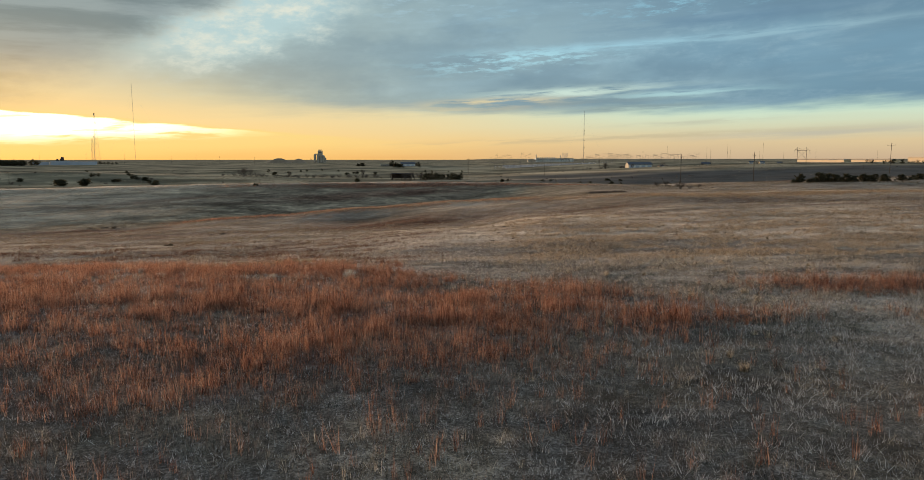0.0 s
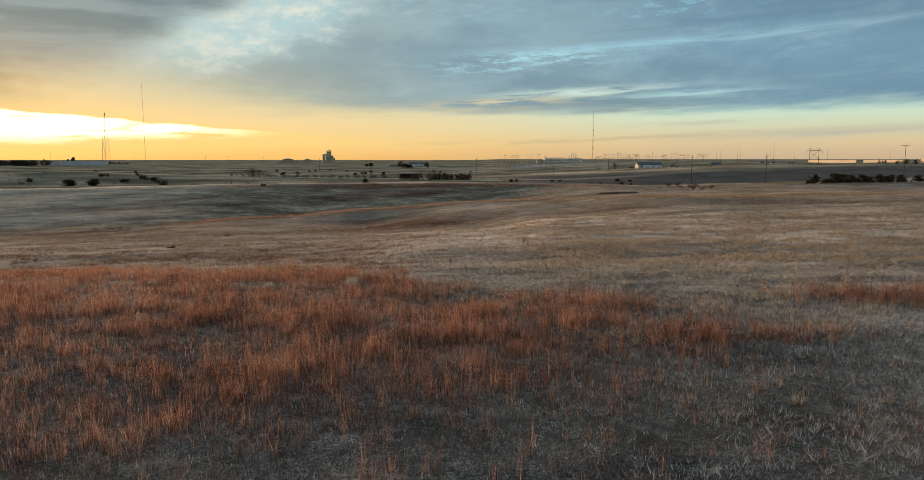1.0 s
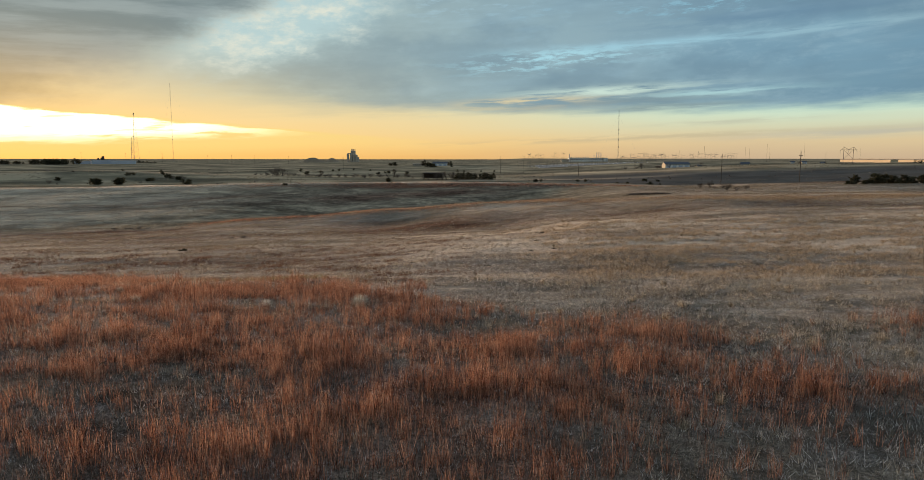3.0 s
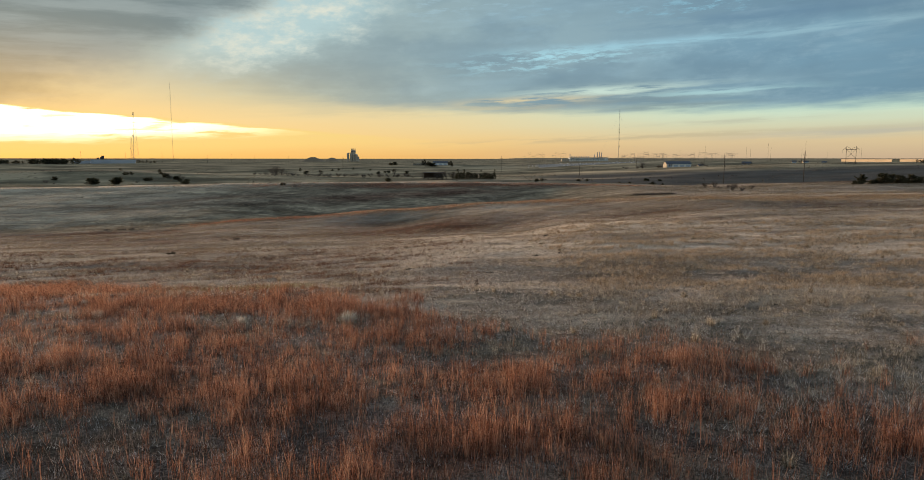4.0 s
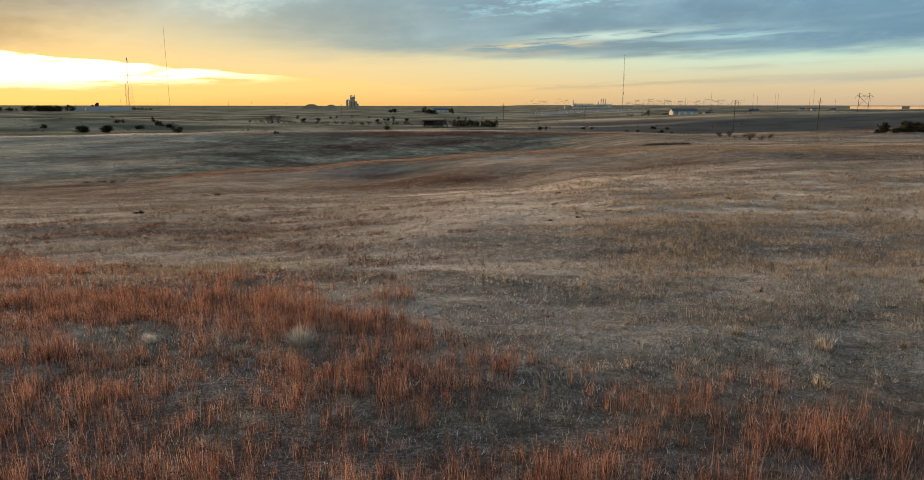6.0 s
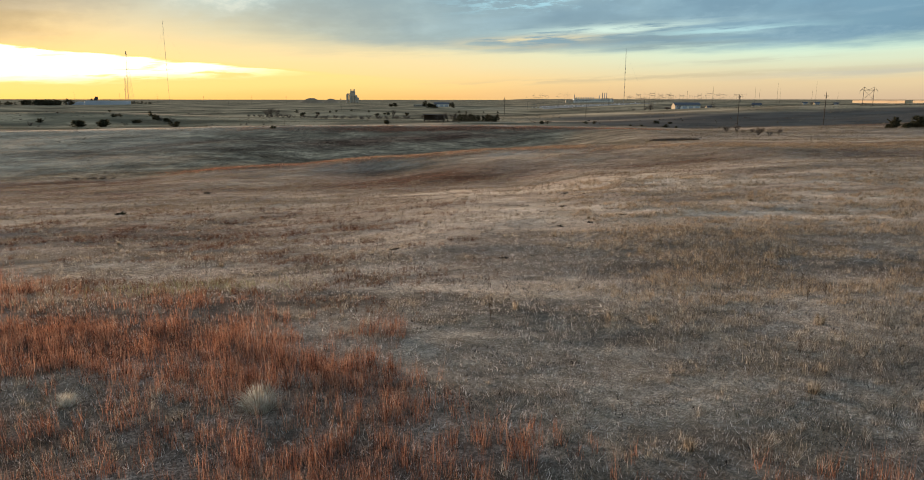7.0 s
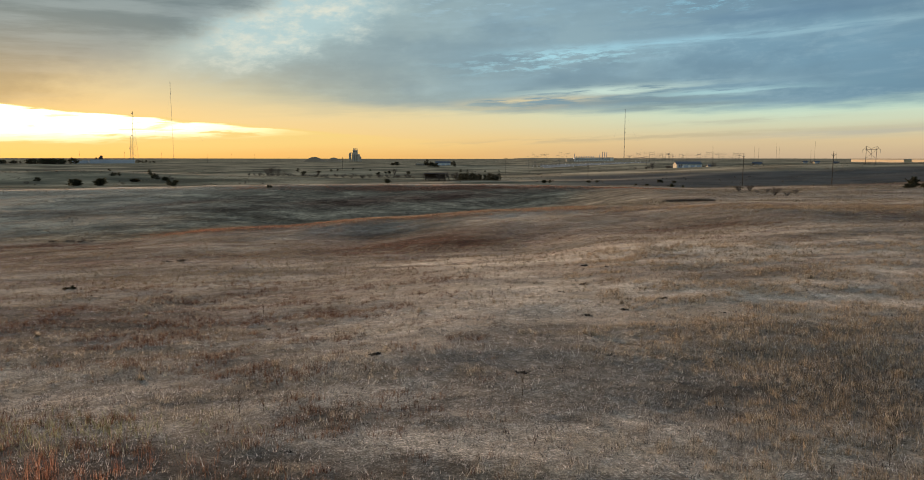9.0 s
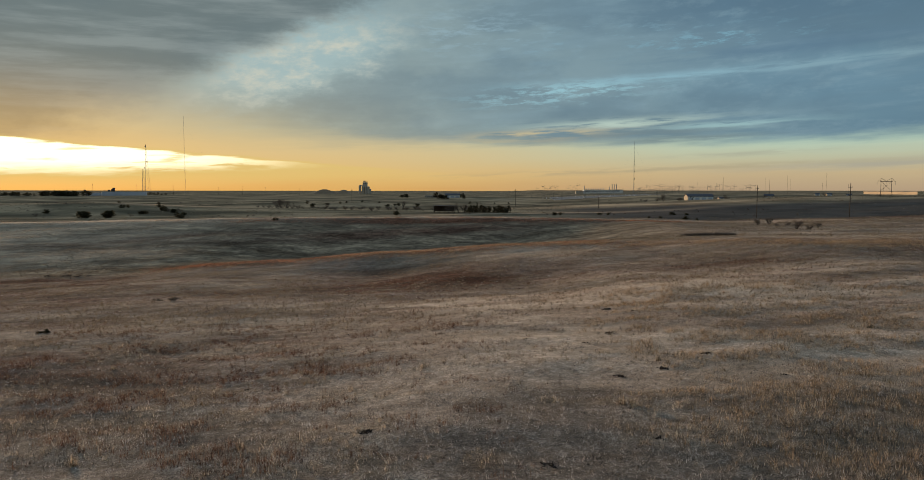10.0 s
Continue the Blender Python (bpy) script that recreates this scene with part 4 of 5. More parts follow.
# ---- buildings ----
def pitched_building(name, x, y, w, d, wall, rise, label, category, turn=0.0, body=WHITE, end=None, doors=4, roof=ROOF):
    t = thing(name, x, y, label, category, turn=turn, sink=0.6)
    for sgn in (-1, 1):
        part("side_wall", box((0, sgn * (d / 2 - 0.1), wall / 2), (w - 0.4, 0.2, wall)), body, t)
        o = part("end_wall", gable_wall(d, wall, rise, 0.2), end or body, t)
        o.location.x = sgn * (w / 2 - 0.1)
    o = part("roof", gable(w, d, rise), roof, t)
    o.location.z = wall
    for i in range(doors):
        dx = (i + 0.5) / doors * w - w / 2
        dr = part("door", box((dx, -d / 2 - 0.06, wall * 0.40 + 0.3), (w / doors * 0.62, 0.12, wall * 0.68)), DOOR, t)
        for k in range(3):
            part("panel", box((dx, -d / 2 - 0.14, wall * (0.20 + 0.2 * k) + 0.3), (w / doors * 0.56, 0.05, wall * 0.17)), DOOR, dr)
    return t


def flat_building(name, x, y, w, d, h, label, category, turn=0.0, body=WHITE, bays=8):
    t = thing(name, x, y, label, category, turn=turn, sink=1.0)
    part("wall", box((0, 0, h / 2), (w, d, h)), body, t)
    part("roof", box((0, 0, h + 0.3), (w + 0.8, d + 0.8, 0.6)), CONCRETE, t)
    for i in range(0 if bays else 7):
        part("panel", box(((i + 0.5) / 7 * w - w / 2, -d / 2 - 0.15, h * 0.5), (w / 7 * 0.985, 0.3, h * 0.98)), body, t)
    for i in range(bays):
        part("window", box(((i + 0.5) / bays * w - w / 2, -d / 2 - 0.1, h * 0.55), (w / bays * 0.45, 0.2, h * 0.3)), ROOF, t)
    return t


pitched_building("machine_shed", 185, 700, 25, 11, 4.6, 2.6, "long white machine shed with dark roof and cream gable end", "barn", 4, WHITE, CREAM)
pitched_building("farmhouse", -97, 1200, 26, 12, 4.5, 3.0, "low pale farmhouse with pitched roof among trees", "house", 6, WHITE, CREAM, 3)
pitched_building("small_house", 328, 900, 11, 8, 3.2, 2.6, "small house with a sunlit tan gable on the plain", "house", -25, CREAM, None, 2)
for hx, hy, hw, tn in ((432, 1000, 6, -20), (452, 1010, 8, 10), (470, 990, 6, -35), (250, 840, 6, 12)):
    pitched_building("outbuilding", hx, hy, hw, 5, 2.4, 1.5, "small white farm outbuilding by the shrubs", "shed", tn, WHITE, CREAM, 1)
flat_building("warehouse", -128, 1225, 40, 16, 4.0, "long low grey shed on the far plain", "warehouse", 2, CONCRETE, 12)
flat_building("warehouse", 716, 1330, 165, 13, 6, "long cream warehouse catching the evening light", "warehouse", -88, SIDING, 0)
flat_building("warehouse", 812, 1340, 165, 14, 6, "wide white warehouse catching the evening light", "warehouse", -88, SIDING, 0)
flat_building("warehouse", 905, 1300, 70, 30, 11, "tall cream warehouse block behind trees", "warehouse", -88, SIDING, 0)
for wx, ww, wh in ((-880, 30, 7), (-835, 42, 9), (-790, 46, 8)):
    flat_building("plant_shed", wx, 1400, ww, 20, wh, "low pale industrial shed in the evening haze", "factory", 25, DOOR, 0)


def power_house():
    t = thing("power_house", 206, 1500, "long pale power station hall with a row of stacks", "power station", sink=1.0)
    part("hall", box((0, 0, 4.0), (84, 24, 8)), WHITE, t)
    part("roof", box((0, 0, 8.3), (85, 25, 0.6)), CONCRETE, t)
    part("annex", box((-50, 4, 3.0), (16, 18, 6)), CONCRETE, t)
    for i in range(14):
        part("pilaster", box((-39 + i * 6, -12.2, 4.0), (0.8, 0.4, 8)), CONCRETE, t)
    for i in range(8):
        v = part("roof_vent", rod((-36 + i * 5.2, -4, 8.5), (-36 + i * 5.2, -4, 10.6), 1.1, 1.1, 8), STEEL, t)
        part("cowl", rod((-36 + i * 5.2, -4, 10.6), (-36 + i * 5.2, -4, 11.4), 1.6, 0.6, 8), STEEL, v)
    for x, h in ((14, 19), (20, 25), (24.5, 25), (29, 24), (-40, 21)):
        part("stack", rod((x, 0, 8.5), (x, 0, h - 4), 0.9, 0.8, 8), STEEL, t)
    for i in range(12):
        part("window", box((-36 + i * 6, -12.35, 5.2), (3.2, 0.3, 2.0)), STEEL, t)


power_house()


def grain_elevator():
    t = thing("grain_elevator", -424, 2000, "tall concrete grain elevator with round silos and headhouse", "grain elevator", sink=1.0)
    for x, h, r in ((-15, 24, 3.6), (-5.5, 23, 4.2), (2.5, 20, 4.2), (10.5, 21, 4.0), (15.5, 14, 3.4)):
        o = part("silo", rod((x, 0, 0), (x, 0, h), r, r, 16), CONCRETE, t)
        part("cap", rod((x, 0, h), (x, 0, h + 1.4), r, 0.8, 16), CONCRETE, o)
    part("headhouse", box((1.0, 0, 27), (13, 9, 14), bevel=0.2), CONCRETE, t)
    for x in (-4.5, -1.0, 2.8, 6.5):
        part("leg_head", box((x, 0, 36.5), (1.7, 2.4, 5)), CONCRETE, t)
    part("gallery", box((-8, 0, 25.4), (16, 3, 2.6)), STEEL, t)
    for k in range(4):
        part("window", box((-3 + k * 2.7, -4.6, 30), (1.2, 0.2, 1.8)), ROOF, t)


grain_elevator()


def plant_silo(x, y, h, r):
    t = thing("tank_tower", x, y, "dark steel tank raised on legs above sheds", "tank", "plant tanks", sink=0.5)
    part("tank", rod((0, 0, h * 0.45), (0, 0, h), r, r, 12), DARK, t)
    part("cone", rod((0, 0, h * 0.25), (0, 0, h * 0.45), r * 0.3, r, 12), DARK, t)
    for a in range(4):
        c, s_ = math.cos(a * math.pi / 2 + 0.7) * r * 0.8, math.sin(a * math.pi / 2 + 0.7) * r * 0.8
        part("leg", rod((c, s_, 0), (c, s_, h * 0.5), 0.3), DARK, t)


plant_silo(-846, 1400, 13, 2.0)
plant_silo(-840, 1402, 14, 2.0)
plant_silo(-834, 1398, 17, 2.6)


def gravel_heap(x, y, r, h, seed):
    bm = bmesh.new()
    rs = random.Random(seed)
    rings = 7
    prev = None
    for k in range(rings + 1):
        f = k / rings
        rad = r * (1 - f) + 0.8
        zz = h * math.sin(f * math.pi / 2) ** 1.5 * (1 + rs.uniform(-0.03, 0.03))
        ring = [bm.verts.new((math.cos(a / 24 * 2 * math.pi) * rad * (1.9 + rs.uniform(-0.12, 0.12)), math.sin(a / 24 * 2 * math.pi) * rad, zz + rs.uniform(-0.15, 0.15))) for a in range(24)]
        if prev:
            for i in range(24):
                bm.faces.new((prev[i], prev[(i + 1) % 24], ring[(i + 1) % 24], ring[i]))
        prev = ring
    bm.faces.new(prev)
    me = bpy.data.meshes.new("gravel_heap")
    bm.to_mesh(me)
    bm.free()
    me.materials.append(GRAVEL)
    ob = new("gravel_heap", me)
    ob.matrix_world = pose(x, y, gz(x, y) - 0.6)
    tagged(ob, "broad brown heap of stockpiled gravel on the horizon", "gravel heap", "gravel heaps")


gravel_heap(-519, 1900, 21, 14, 1)
gravel_heap(-466, 1910, 13, 12, 2)


# ---- masts, poles, lines ----
def utility_pole(x, y, top, turn=0.0, arm=2.6, label="tall weathered wooden utility pole with a crossarm"):
    t = thing("utility_pole", x, y, label, "utility pole", "utility poles", turn=turn, sink=0.3)
    h = top - gz(x, y) + 0.3
    part("pole", rod((0, 0, 0), (0, 0, h), 0.19, 0.12, 8), WOOD, t)
    if arm:
        part("crossarm", box((0, 0.16, h - 1.6), (arm, 0.12, 0.16)), WOOD, t)
        for sgn in (-1, 1):
            part("brace", rod((sgn * arm * 0.36, 0.16, h - 1.65), (0, 0.16, h - 2.5), 0.04), STEEL, t)
        for k in (-0.46, 0.46):
            part("insulator", rod((k * arm, 0.16, h - 1.52), (k * arm, 0.16, h - 1.2), 0.07, 0.05), STEEL, t)
    part("insulator", rod((0, 0, h), (0, 0, h + 0.3), 0.06, 0.05), STEEL, t)
    return t


utility_pole(144.5, 331, 9.2, -24, 1.6)
utility_pole(131, 400, 8.8, -18, 1.2)
utility_pole(288, 450, 16.8, -33, 5.2, "tall pale wooden utility pole with a wide crossarm")
utility_pole(123, 600, 6.2, 0, 1.6)
utility_pole(64, 520, 1.6, 0, 1.4)
utility_pole(-158, 700, 7.0, 10, 1.6)
utility_pole(5.5, 600, 7.2, 0, 3.0)
for px_, h in ((-0.631, 20), (-0.561, 18), (-0.504, 17), (-0.434, 12), (-0.397, 14), (-0.362, 13), (-0.31, 11)):
    utility_pole(px_ * 1500, 1500, h, 0, 2.0)
for px_, py_, h in ((0.365, 1400, 30), (0.371, 1400, 27), (0.396, 1450, 38), (0.400, 1450, 30), (0.449, 1400, 40), (0.444, 1440, 24), (0.528, 1500, 28), (0.306, 1300, 30), (0.27, 1350, 22), (0.48, 1500, 20), (0.62, 1500, 26)):
    utility_pole(px_ * py_, py_, h, 0, 0, "tall slim transmission pole standing on the plain")


def h_frame(x, y, h, turn):
    t = thing("transmission_tower", x, y, "dark two-legged transmission tower with crossbeam and braces", "transmission tower", turn=turn, sink=0.3)
    w = 3.4
    thin = 0.62
    for sgn in (-1, 1):
        part("leg", rod((sgn * w, 0, 0), (sgn * w, 0, h), 0.28 * thin, 0.2 * thin, 8), DARK, t)
        part("arm", rod((sgn * w, 0, h - 1.2), (sgn * (w + 2.6), 0, h - 3.0), 0.16 * thin, 0.12 * thin), DARK, t)
        part("arm", rod((sgn * w, 0, h), (sgn * (w + 2.6), 0, h - 3.0), 0.12 * thin, 0.10 * thin), DARK, t)
        part("arm", rod((sgn * w, 0, h), (0, 0, h - 2.2), 0.14 * thin, 0.14 * thin), DARK, t)
        part("brace", rod((sgn * w, 0, h - 2.4), (-sgn * w, 0.2 * sgn, h - 9.5), 0.14 * thin), DARK, t)
        part("insulator", rod((sgn * (w + 2.5), 0, h - 3.0), (sgn * (w + 2.5), 0, h - 5.0), 0.10), STEEL, t)
    part("crossbeam", box((0, 0, h - 2.4), (2 * w + 1.2, 0.3, 0.35)), DARK, t)
    part("insulator", rod((0, 0, h - 2.5), (0, 0, h - 4.4), 0.10), STEEL, t)


h_frame(284, 560, 15.9 - gz(284, 560), -27)


def lattice_tower(x, y, h, base, label, dish=True):
    t = thing("lattice_tower", x, y, label, "radio tower", "radio towers", sink=0.5)
    n = 12
    zs = [h * (1 - (1 - k / n) ** 1.15) for k in range(n + 1)]

    def corner(a, z):
        r = base * (1 - z / h) * 0.5 + 0.7
        return (r * math.cos(a), r * math.sin(a), z)

    for i in range(3):
        a, b = i * 2.094 + 0.4, (i + 1) * 2.094 + 0.4
        part("leg", rod(corner(a, 0), corner(a, h), 0.17, 0.14, 5), STEEL, t)
        bm = bmesh.new()
        for k in range(n):
            rod(corner(a, zs[k]), corner(b, zs[k + 1]), 0.08, 0.08, 4, bm)
            rod(corner(b, zs[k]), corner(a, zs[k + 1]), 0.08, 0.08, 4, bm)
        part("bracing", bm, STEEL, t)
    if dish:
        part("dish", rod((0, -1.4, h - 2), (0, -0.4, h - 2), 1.5, 1.0, 12), STEEL, t)
        part("antenna", box((0, 0, h + 1.0), (1.4, 1.4, 2.4)), DARK, t)
    part("dish", rod((-base * 0.22, -1.2, h * 0.55), (-base * 0.22, -0.2, h * 0.55), 1.3, 0.9, 12), STEEL, t)


lattice_tower(-818, 1500, 112, 15, "tall three-legged steel lattice radio tower with dish")
lattice_tower(-826, 1500, 60, 9, "shorter steel lattice radio tower beside the tall one", False)


def guyed_mast(x, y, h, beads, label):
    t = thing("guyed_mast", x, y, label, "radio mast", "radio masts", sink=0.5)
    for i in range(3):
        a = i * 2.094
        part("leg", rod((0.7 * math.cos(a), 0.7 * math.sin(a), 0), (0.7 * math.cos(a), 0.7 * math.sin(a), h), 0.08, 0.08, 4), STEEL, t)
        part("guy_wire", rod((math.cos(a + 0.3) * h * 0.5, math.sin(a + 0.3) * h * 0.5, 0), (0, 0, h * 0.9), 0.03, 0.03, 3), STEEL, t)
    bm = bmesh.new()
    for k in range(int(h / 3)):
        for i in range(3):
            a, b = i * 2.094, (i + 1) * 2.094
            rod((0.7 * math.cos(a), 0.7 * math.sin(a), k * 3), (0.7 * math.cos(b), 0.7 * math.sin(b), k * 3 + 3), 0.05, 0.05, 3, bm)
    part("bracing", bm, STEEL, t)
    for f in beads:
        part("antenna", box((0.6, -0.8, h * f), (1.2, 1.1, 2.2), bevel=0.15), DARK, t)


guyed_mast(-926, 1900, 224, (), "very tall thin guyed radio mast on the plain")
guyed_mast(272, 1500, 112, (0.12, 0.18, 0.27, 0.29, 0.42, 0.55, 0.62), "thin guyed mast carrying small dark antennas")


# ---- substation ----
GANTRY = plain("weathered_gantry_steel", (0.13, 0.125, 0.12), 0.7, 0.3, 0.4)


def gantry(x, y, w, h, turn):
    t = thing("gantry", x, y, "grey steel substation gantry with hanging insulators", "gantry", "substation gantries", turn=turn, sink=0.3)
    for sgn in (-1, 1):
        part("post", rod((sgn * w / 2, 0, 0), (sgn * w / 2, 0, h + 2.5), 0.15, 0.10, 5), GANTRY, t)
    part("beam", box((0, 0, h), (w, 0.20, 0.24)), GANTRY, t)
    for k in (-0.3, 0.0, 0.3):
        part("insulator", rod((k * w, 0, h - 0.3), (k * w, 0, h - 1.6), 0.07), DARK, t)
    return t


first = gantry(372, 1600, 12, 11, 10)
rs = random.Random(5)
for i in range(64):
    x, y = rs.uniform(300, 560), rs.uniform(1480, 1720)
    x = x * y / 1600
    k = rs.uniform(0.7, 1.7)
    copy_thing(first, pose(x, y, gz(x, y) - 0.3, 0, 0, rs.uniform(-30, 30)) @ Matrix.Diagonal((k * 0.6, k * 0.6, k, 1)))
for i in range(64):
    x, y = rs.uniform(40, 250), rs.uniform(1040, 1180)
    k = rs.uniform(0.4, 0.95)
    copy_thing(first, pose(x, y, gz(x, y) - 0.3, 0, 0, rs.uniform(-30, 30)) @ Matrix.Diagonal((k, k, k, 1)))
for i in range(26):
    x, y = rs.uniform(70, 180), rs.uniform(1550, 1750)
    k = rs.uniform(0.9, 1.9)
    copy_thing(first, pose(x, y, gz(x, y) - 0.3, 0, 0, rs.uniform(-30, 30)) @ Matrix.Diagonal((k * 0.25, k * 0.5, k, 1)))


def yard():
    """The substation's gravel yard, a low levelled pad."""
    bm = bmesh.new()
    r = bmesh.ops.create_grid(bm, x_segments=30, y_segments=20, size=1.0)
    for v in bm.verts:
        x, y = 150 + v.co.x * 80, 1110 + v.co.y * 60
        v.co = Vector((x, y, gz(x, y) + 0.2))
    me = bpy.data.meshes.new("substation_yard")
    bm.to_mesh(me)
    bm.free()
    me.materials.append(plain("yard_gravel", (0.24, 0.225, 0.20), 0.95, 0.4, 0.08))
    tagged(new("substation_yard", me), "pale gravel yard under the substation equipment", "yard", "", "structure")


yard()


def transformer(x, y, turn):
    t = thing("transformer", x, y, "pale grey substation transformer with cooling fins", "transformer", "substation transformers", turn=turn, sink=0.2)
    part("tank", box((0, 0, 1.9), (4.6, 2.6, 3.4), bevel=0.15), WHITE, t)
    for k in range(6):
        part("fin", box((-2.0 + k * 0.8, -1.6, 1.8), (0.2, 0.7, 2.6)), CONCRETE, t)
    for k in (-1.3, 0, 1.3):
        part("bushing", rod((k, 0, 3.6), (k, 0, 5.2), 0.22, 0.12), DARK, t)
    part("conservator", rod((-1.8, 0.9, 4.4), (1.8, 0.9, 4.4), 0.5, 0.5, 10), WHITE, t)
    return t


first = transformer(120, 1090, 5)
first.scale = (0.55, 0.55, 0.55)
for i in range(60):
    x, y = rs.uniform(50, 245), rs.uniform(1040, 1175)
    copy_thing(first, pose(x, y, gz(x, y) - 0.2, 0, 0, rs.uniform(-20, 20)) @ Matrix.Scale(rs.uniform(0.35, 0.62), 4))


# ---- trees and shrubs ----
def cedar(seed, h, r, limbs=44, sprays=28):
    """A juniper: tapered trunk, limbs and a ragged cone of needle sprays."""
    g = np.random.default_rng(seed)
    t = new("cedar_tree")
    part("trunk", rod((0, 0, 0), (0, 0, h * 0.85), r * 0.09, r * 0.02, 6), BARK, t)
    bm = bmesh.new()
    v, f = [], []
    for i in range(limbs):
        z0 = h * (0.02 + 0.86 * (i / limbs) ** 1.15)
        a = g.uniform(0, 2 * np.pi)
        reach = r * (1 - (z0 / h) ** 1.2) * g.uniform(0.5, 1.25) + 0.10 * r
        end = Vector((math.cos(a) * reach, math.sin(a) * reach, z0 + reach * g.uniform(0.0, 0.75)))
        rod((0, 0, z0), end, r * 0.02, r * 0.006, 3, bm)
        way = np.array([end.x, end.y, end.z - z0]) / max(0.01, reach)
        for k in range(sprays):
            q = g.uniform(0.2, 1.1)
            c = np.array([end.x * q, end.y * q, z0 + (end.z - z0) * q]) + g.normal(0, 0.06 * r * (1.4 - q), 3)
            d1, d2 = way * g.uniform(0.12, 0.30) * r + g.normal(0, 0.06 * r, 3), g.normal(0, 0.05 * r, 3)
            o = len(v)
            v += [c - d2, c + d2, c + d1]
            f.append((o, o + 1, o + 2))
    part("limb_frame", bm, BARK, t)
    part_mesh("crown", v, f, NEEDLE, t)
    return t


def bare_plant(name, seed, h, spread, stems, depth, cat):
    """Leafless stems that fork into fine twigs."""
    g = random.Random(seed)
    t = new(name)
    bm = bmesh.new()
    v, f = [], []

    def grow(p, d, length, r, level):
        e = p + d * length
        if level < 2:
            rod(p, e, r, r * 0.65, 4, bm)
        else:
            s_ = d.orthogonal().normalized() * r * 1.2
            o = len(v)
            v.extend([tuple(p - s_), tuple(p + s_), tuple(e)])
            f.append((o, o + 1, o + 2))
        if level < depth:
            for _ in range(g.choice((3, 3, 4))):
                nd = (d + Vector((g.gauss(0, 0.5), g.gauss(0, 0.5), g.gauss(0.12, 0.3)))).normalized()
                grow(p + d * length * g.uniform(0.5, 1.0), nd, length * g.uniform(0.5, 0.75), r * 0.55, level + 1)

    for i in range(stems):
        a = g.uniform(0, 6.283)
        d = Vector((math.cos(a) * spread, math.sin(a) * spread, 1)).normalized()
        grow(Vector((math.cos(a) * 0.05 * h, math.sin(a) * 0.05 * h, 0)), d, h * 0.42, h * 0.018, 0)
    part("woody_stem", bm, BARK, t)
    tagged(part_mesh("twig_mass", v, f, TWIG, t), kind="stuff")
    return t


def plant_row(first, spots, label, category, group, seed):
    """Copies of the plants in first at the spots (x, y, size); the first ones are moved, not copied."""
    g = random.Random(seed)
    used = set()
    for i, (x, y, k) in enumerate(spots):
        src = first[i] if i < len(first) else g.choice(first)
        m = pose(x, y, gz(x, y) - 0.08, g.uniform(-3, 3), g.uniform(-3, 3), g.uniform(0, 360)) @ Matrix.Diagonal((k * g.uniform(0.9, 1.15), k * g.uniform(0.9, 1.15), k, 1))
        if src.name not in used:
            used.add(src.name)
            ob = src
            ob.matrix_world = m
        else:
            ob = copy_thing(src, Matrix.Identity(4))
            ob.matrix_basis = m
        tagged(ob, label, category, group)


def cedars(spots, label, group, seed, r=0.55, limbs=44, sprays=28):
    plant_row([cedar(seed * 10 + i, 1.0, r * (1 + 0.18 * i), limbs, sprays) for i in range(min(3, len(spots)))], spots, label, "cedar", group, seed)


rs = random.Random(11)
row = []
for i in range(96):
    f = i / 95
    row.append((103 + 130 * f + rs.uniform(-1.5, 1.5), 207 + 85 * f + rs.uniform(-2.5, 2.5), (0.8 + 2.4 * rs.random() ** 1.6) * (1 - 0.15 * f) + 0.7 * math.exp(-((f - 0.10) / 0.07) ** 2)))
row = [(x, y, k * (0.45 + 0.55 * min(1, i / 6))) for i, (x, y, k) in enumerate(row)]
cedars(row, "dark green cedar in a dense windbreak row", "windbreak cedars", 1, 0.48)
cedars([(-27 + 26 * i / 15 + rs.uniform(-0.5, 0.5), 440 + rs.uniform(-2, 2), rs.uniform(3.2, 5.4)) for i in range(16)], "dark cedar in a short hedge row", "hedge cedars", 2, 0.30)
lone = [(-0.562, 480, 2.6), (-0.502, 470, 2.8), (-0.488, 420, 2.0), (-0.478, 420, 2.2), (-0.29, 600, 4.0), (-0.241, 600, 2.4), (-0.232, 610, 2.6), (-0.21, 640, 2.8), (-0.185, 620, 2.2), (-0.15, 640, 2.6), (-0.13, 580, 2.2),
        (-0.055, 720, 3.6), (-0.045, 700, 3.0), (0.0, 690, 2.8), (-0.02, 760, 2.6)]
cedars([(u * y, y, k * 0.8) for u, y, k in lone], "dark cedar standing alone on the grassy slope", "scattered cedars", 3, 0.55, 30, 18)
cedars([(0.604 * 1000 + i * 5.5 + rs.uniform(-3, 3), 1000 + rs.uniform(-15, 15), rs.uniform(3.5, 6)) for i in range(22)], "dark tree in the line before warehouses", "far tree line", 4, 0.55, 22, 12)
cedars([(rs.uniform(-1090, -957), 1300 + rs.uniform(-30, 30), rs.uniform(5, 8)) for i in range(46)] + [(rs.uniform(-908, -842), 1300 + rs.uniform(-30, 30), rs.uniform(8, 11.5)) for i in range(54)] + [(-800 + i * 9, 1480, rs.uniform(4, 7)) for i in range(5)], "dark tree in a far tree line", "far trees", 5, 0.6, 24, 14)
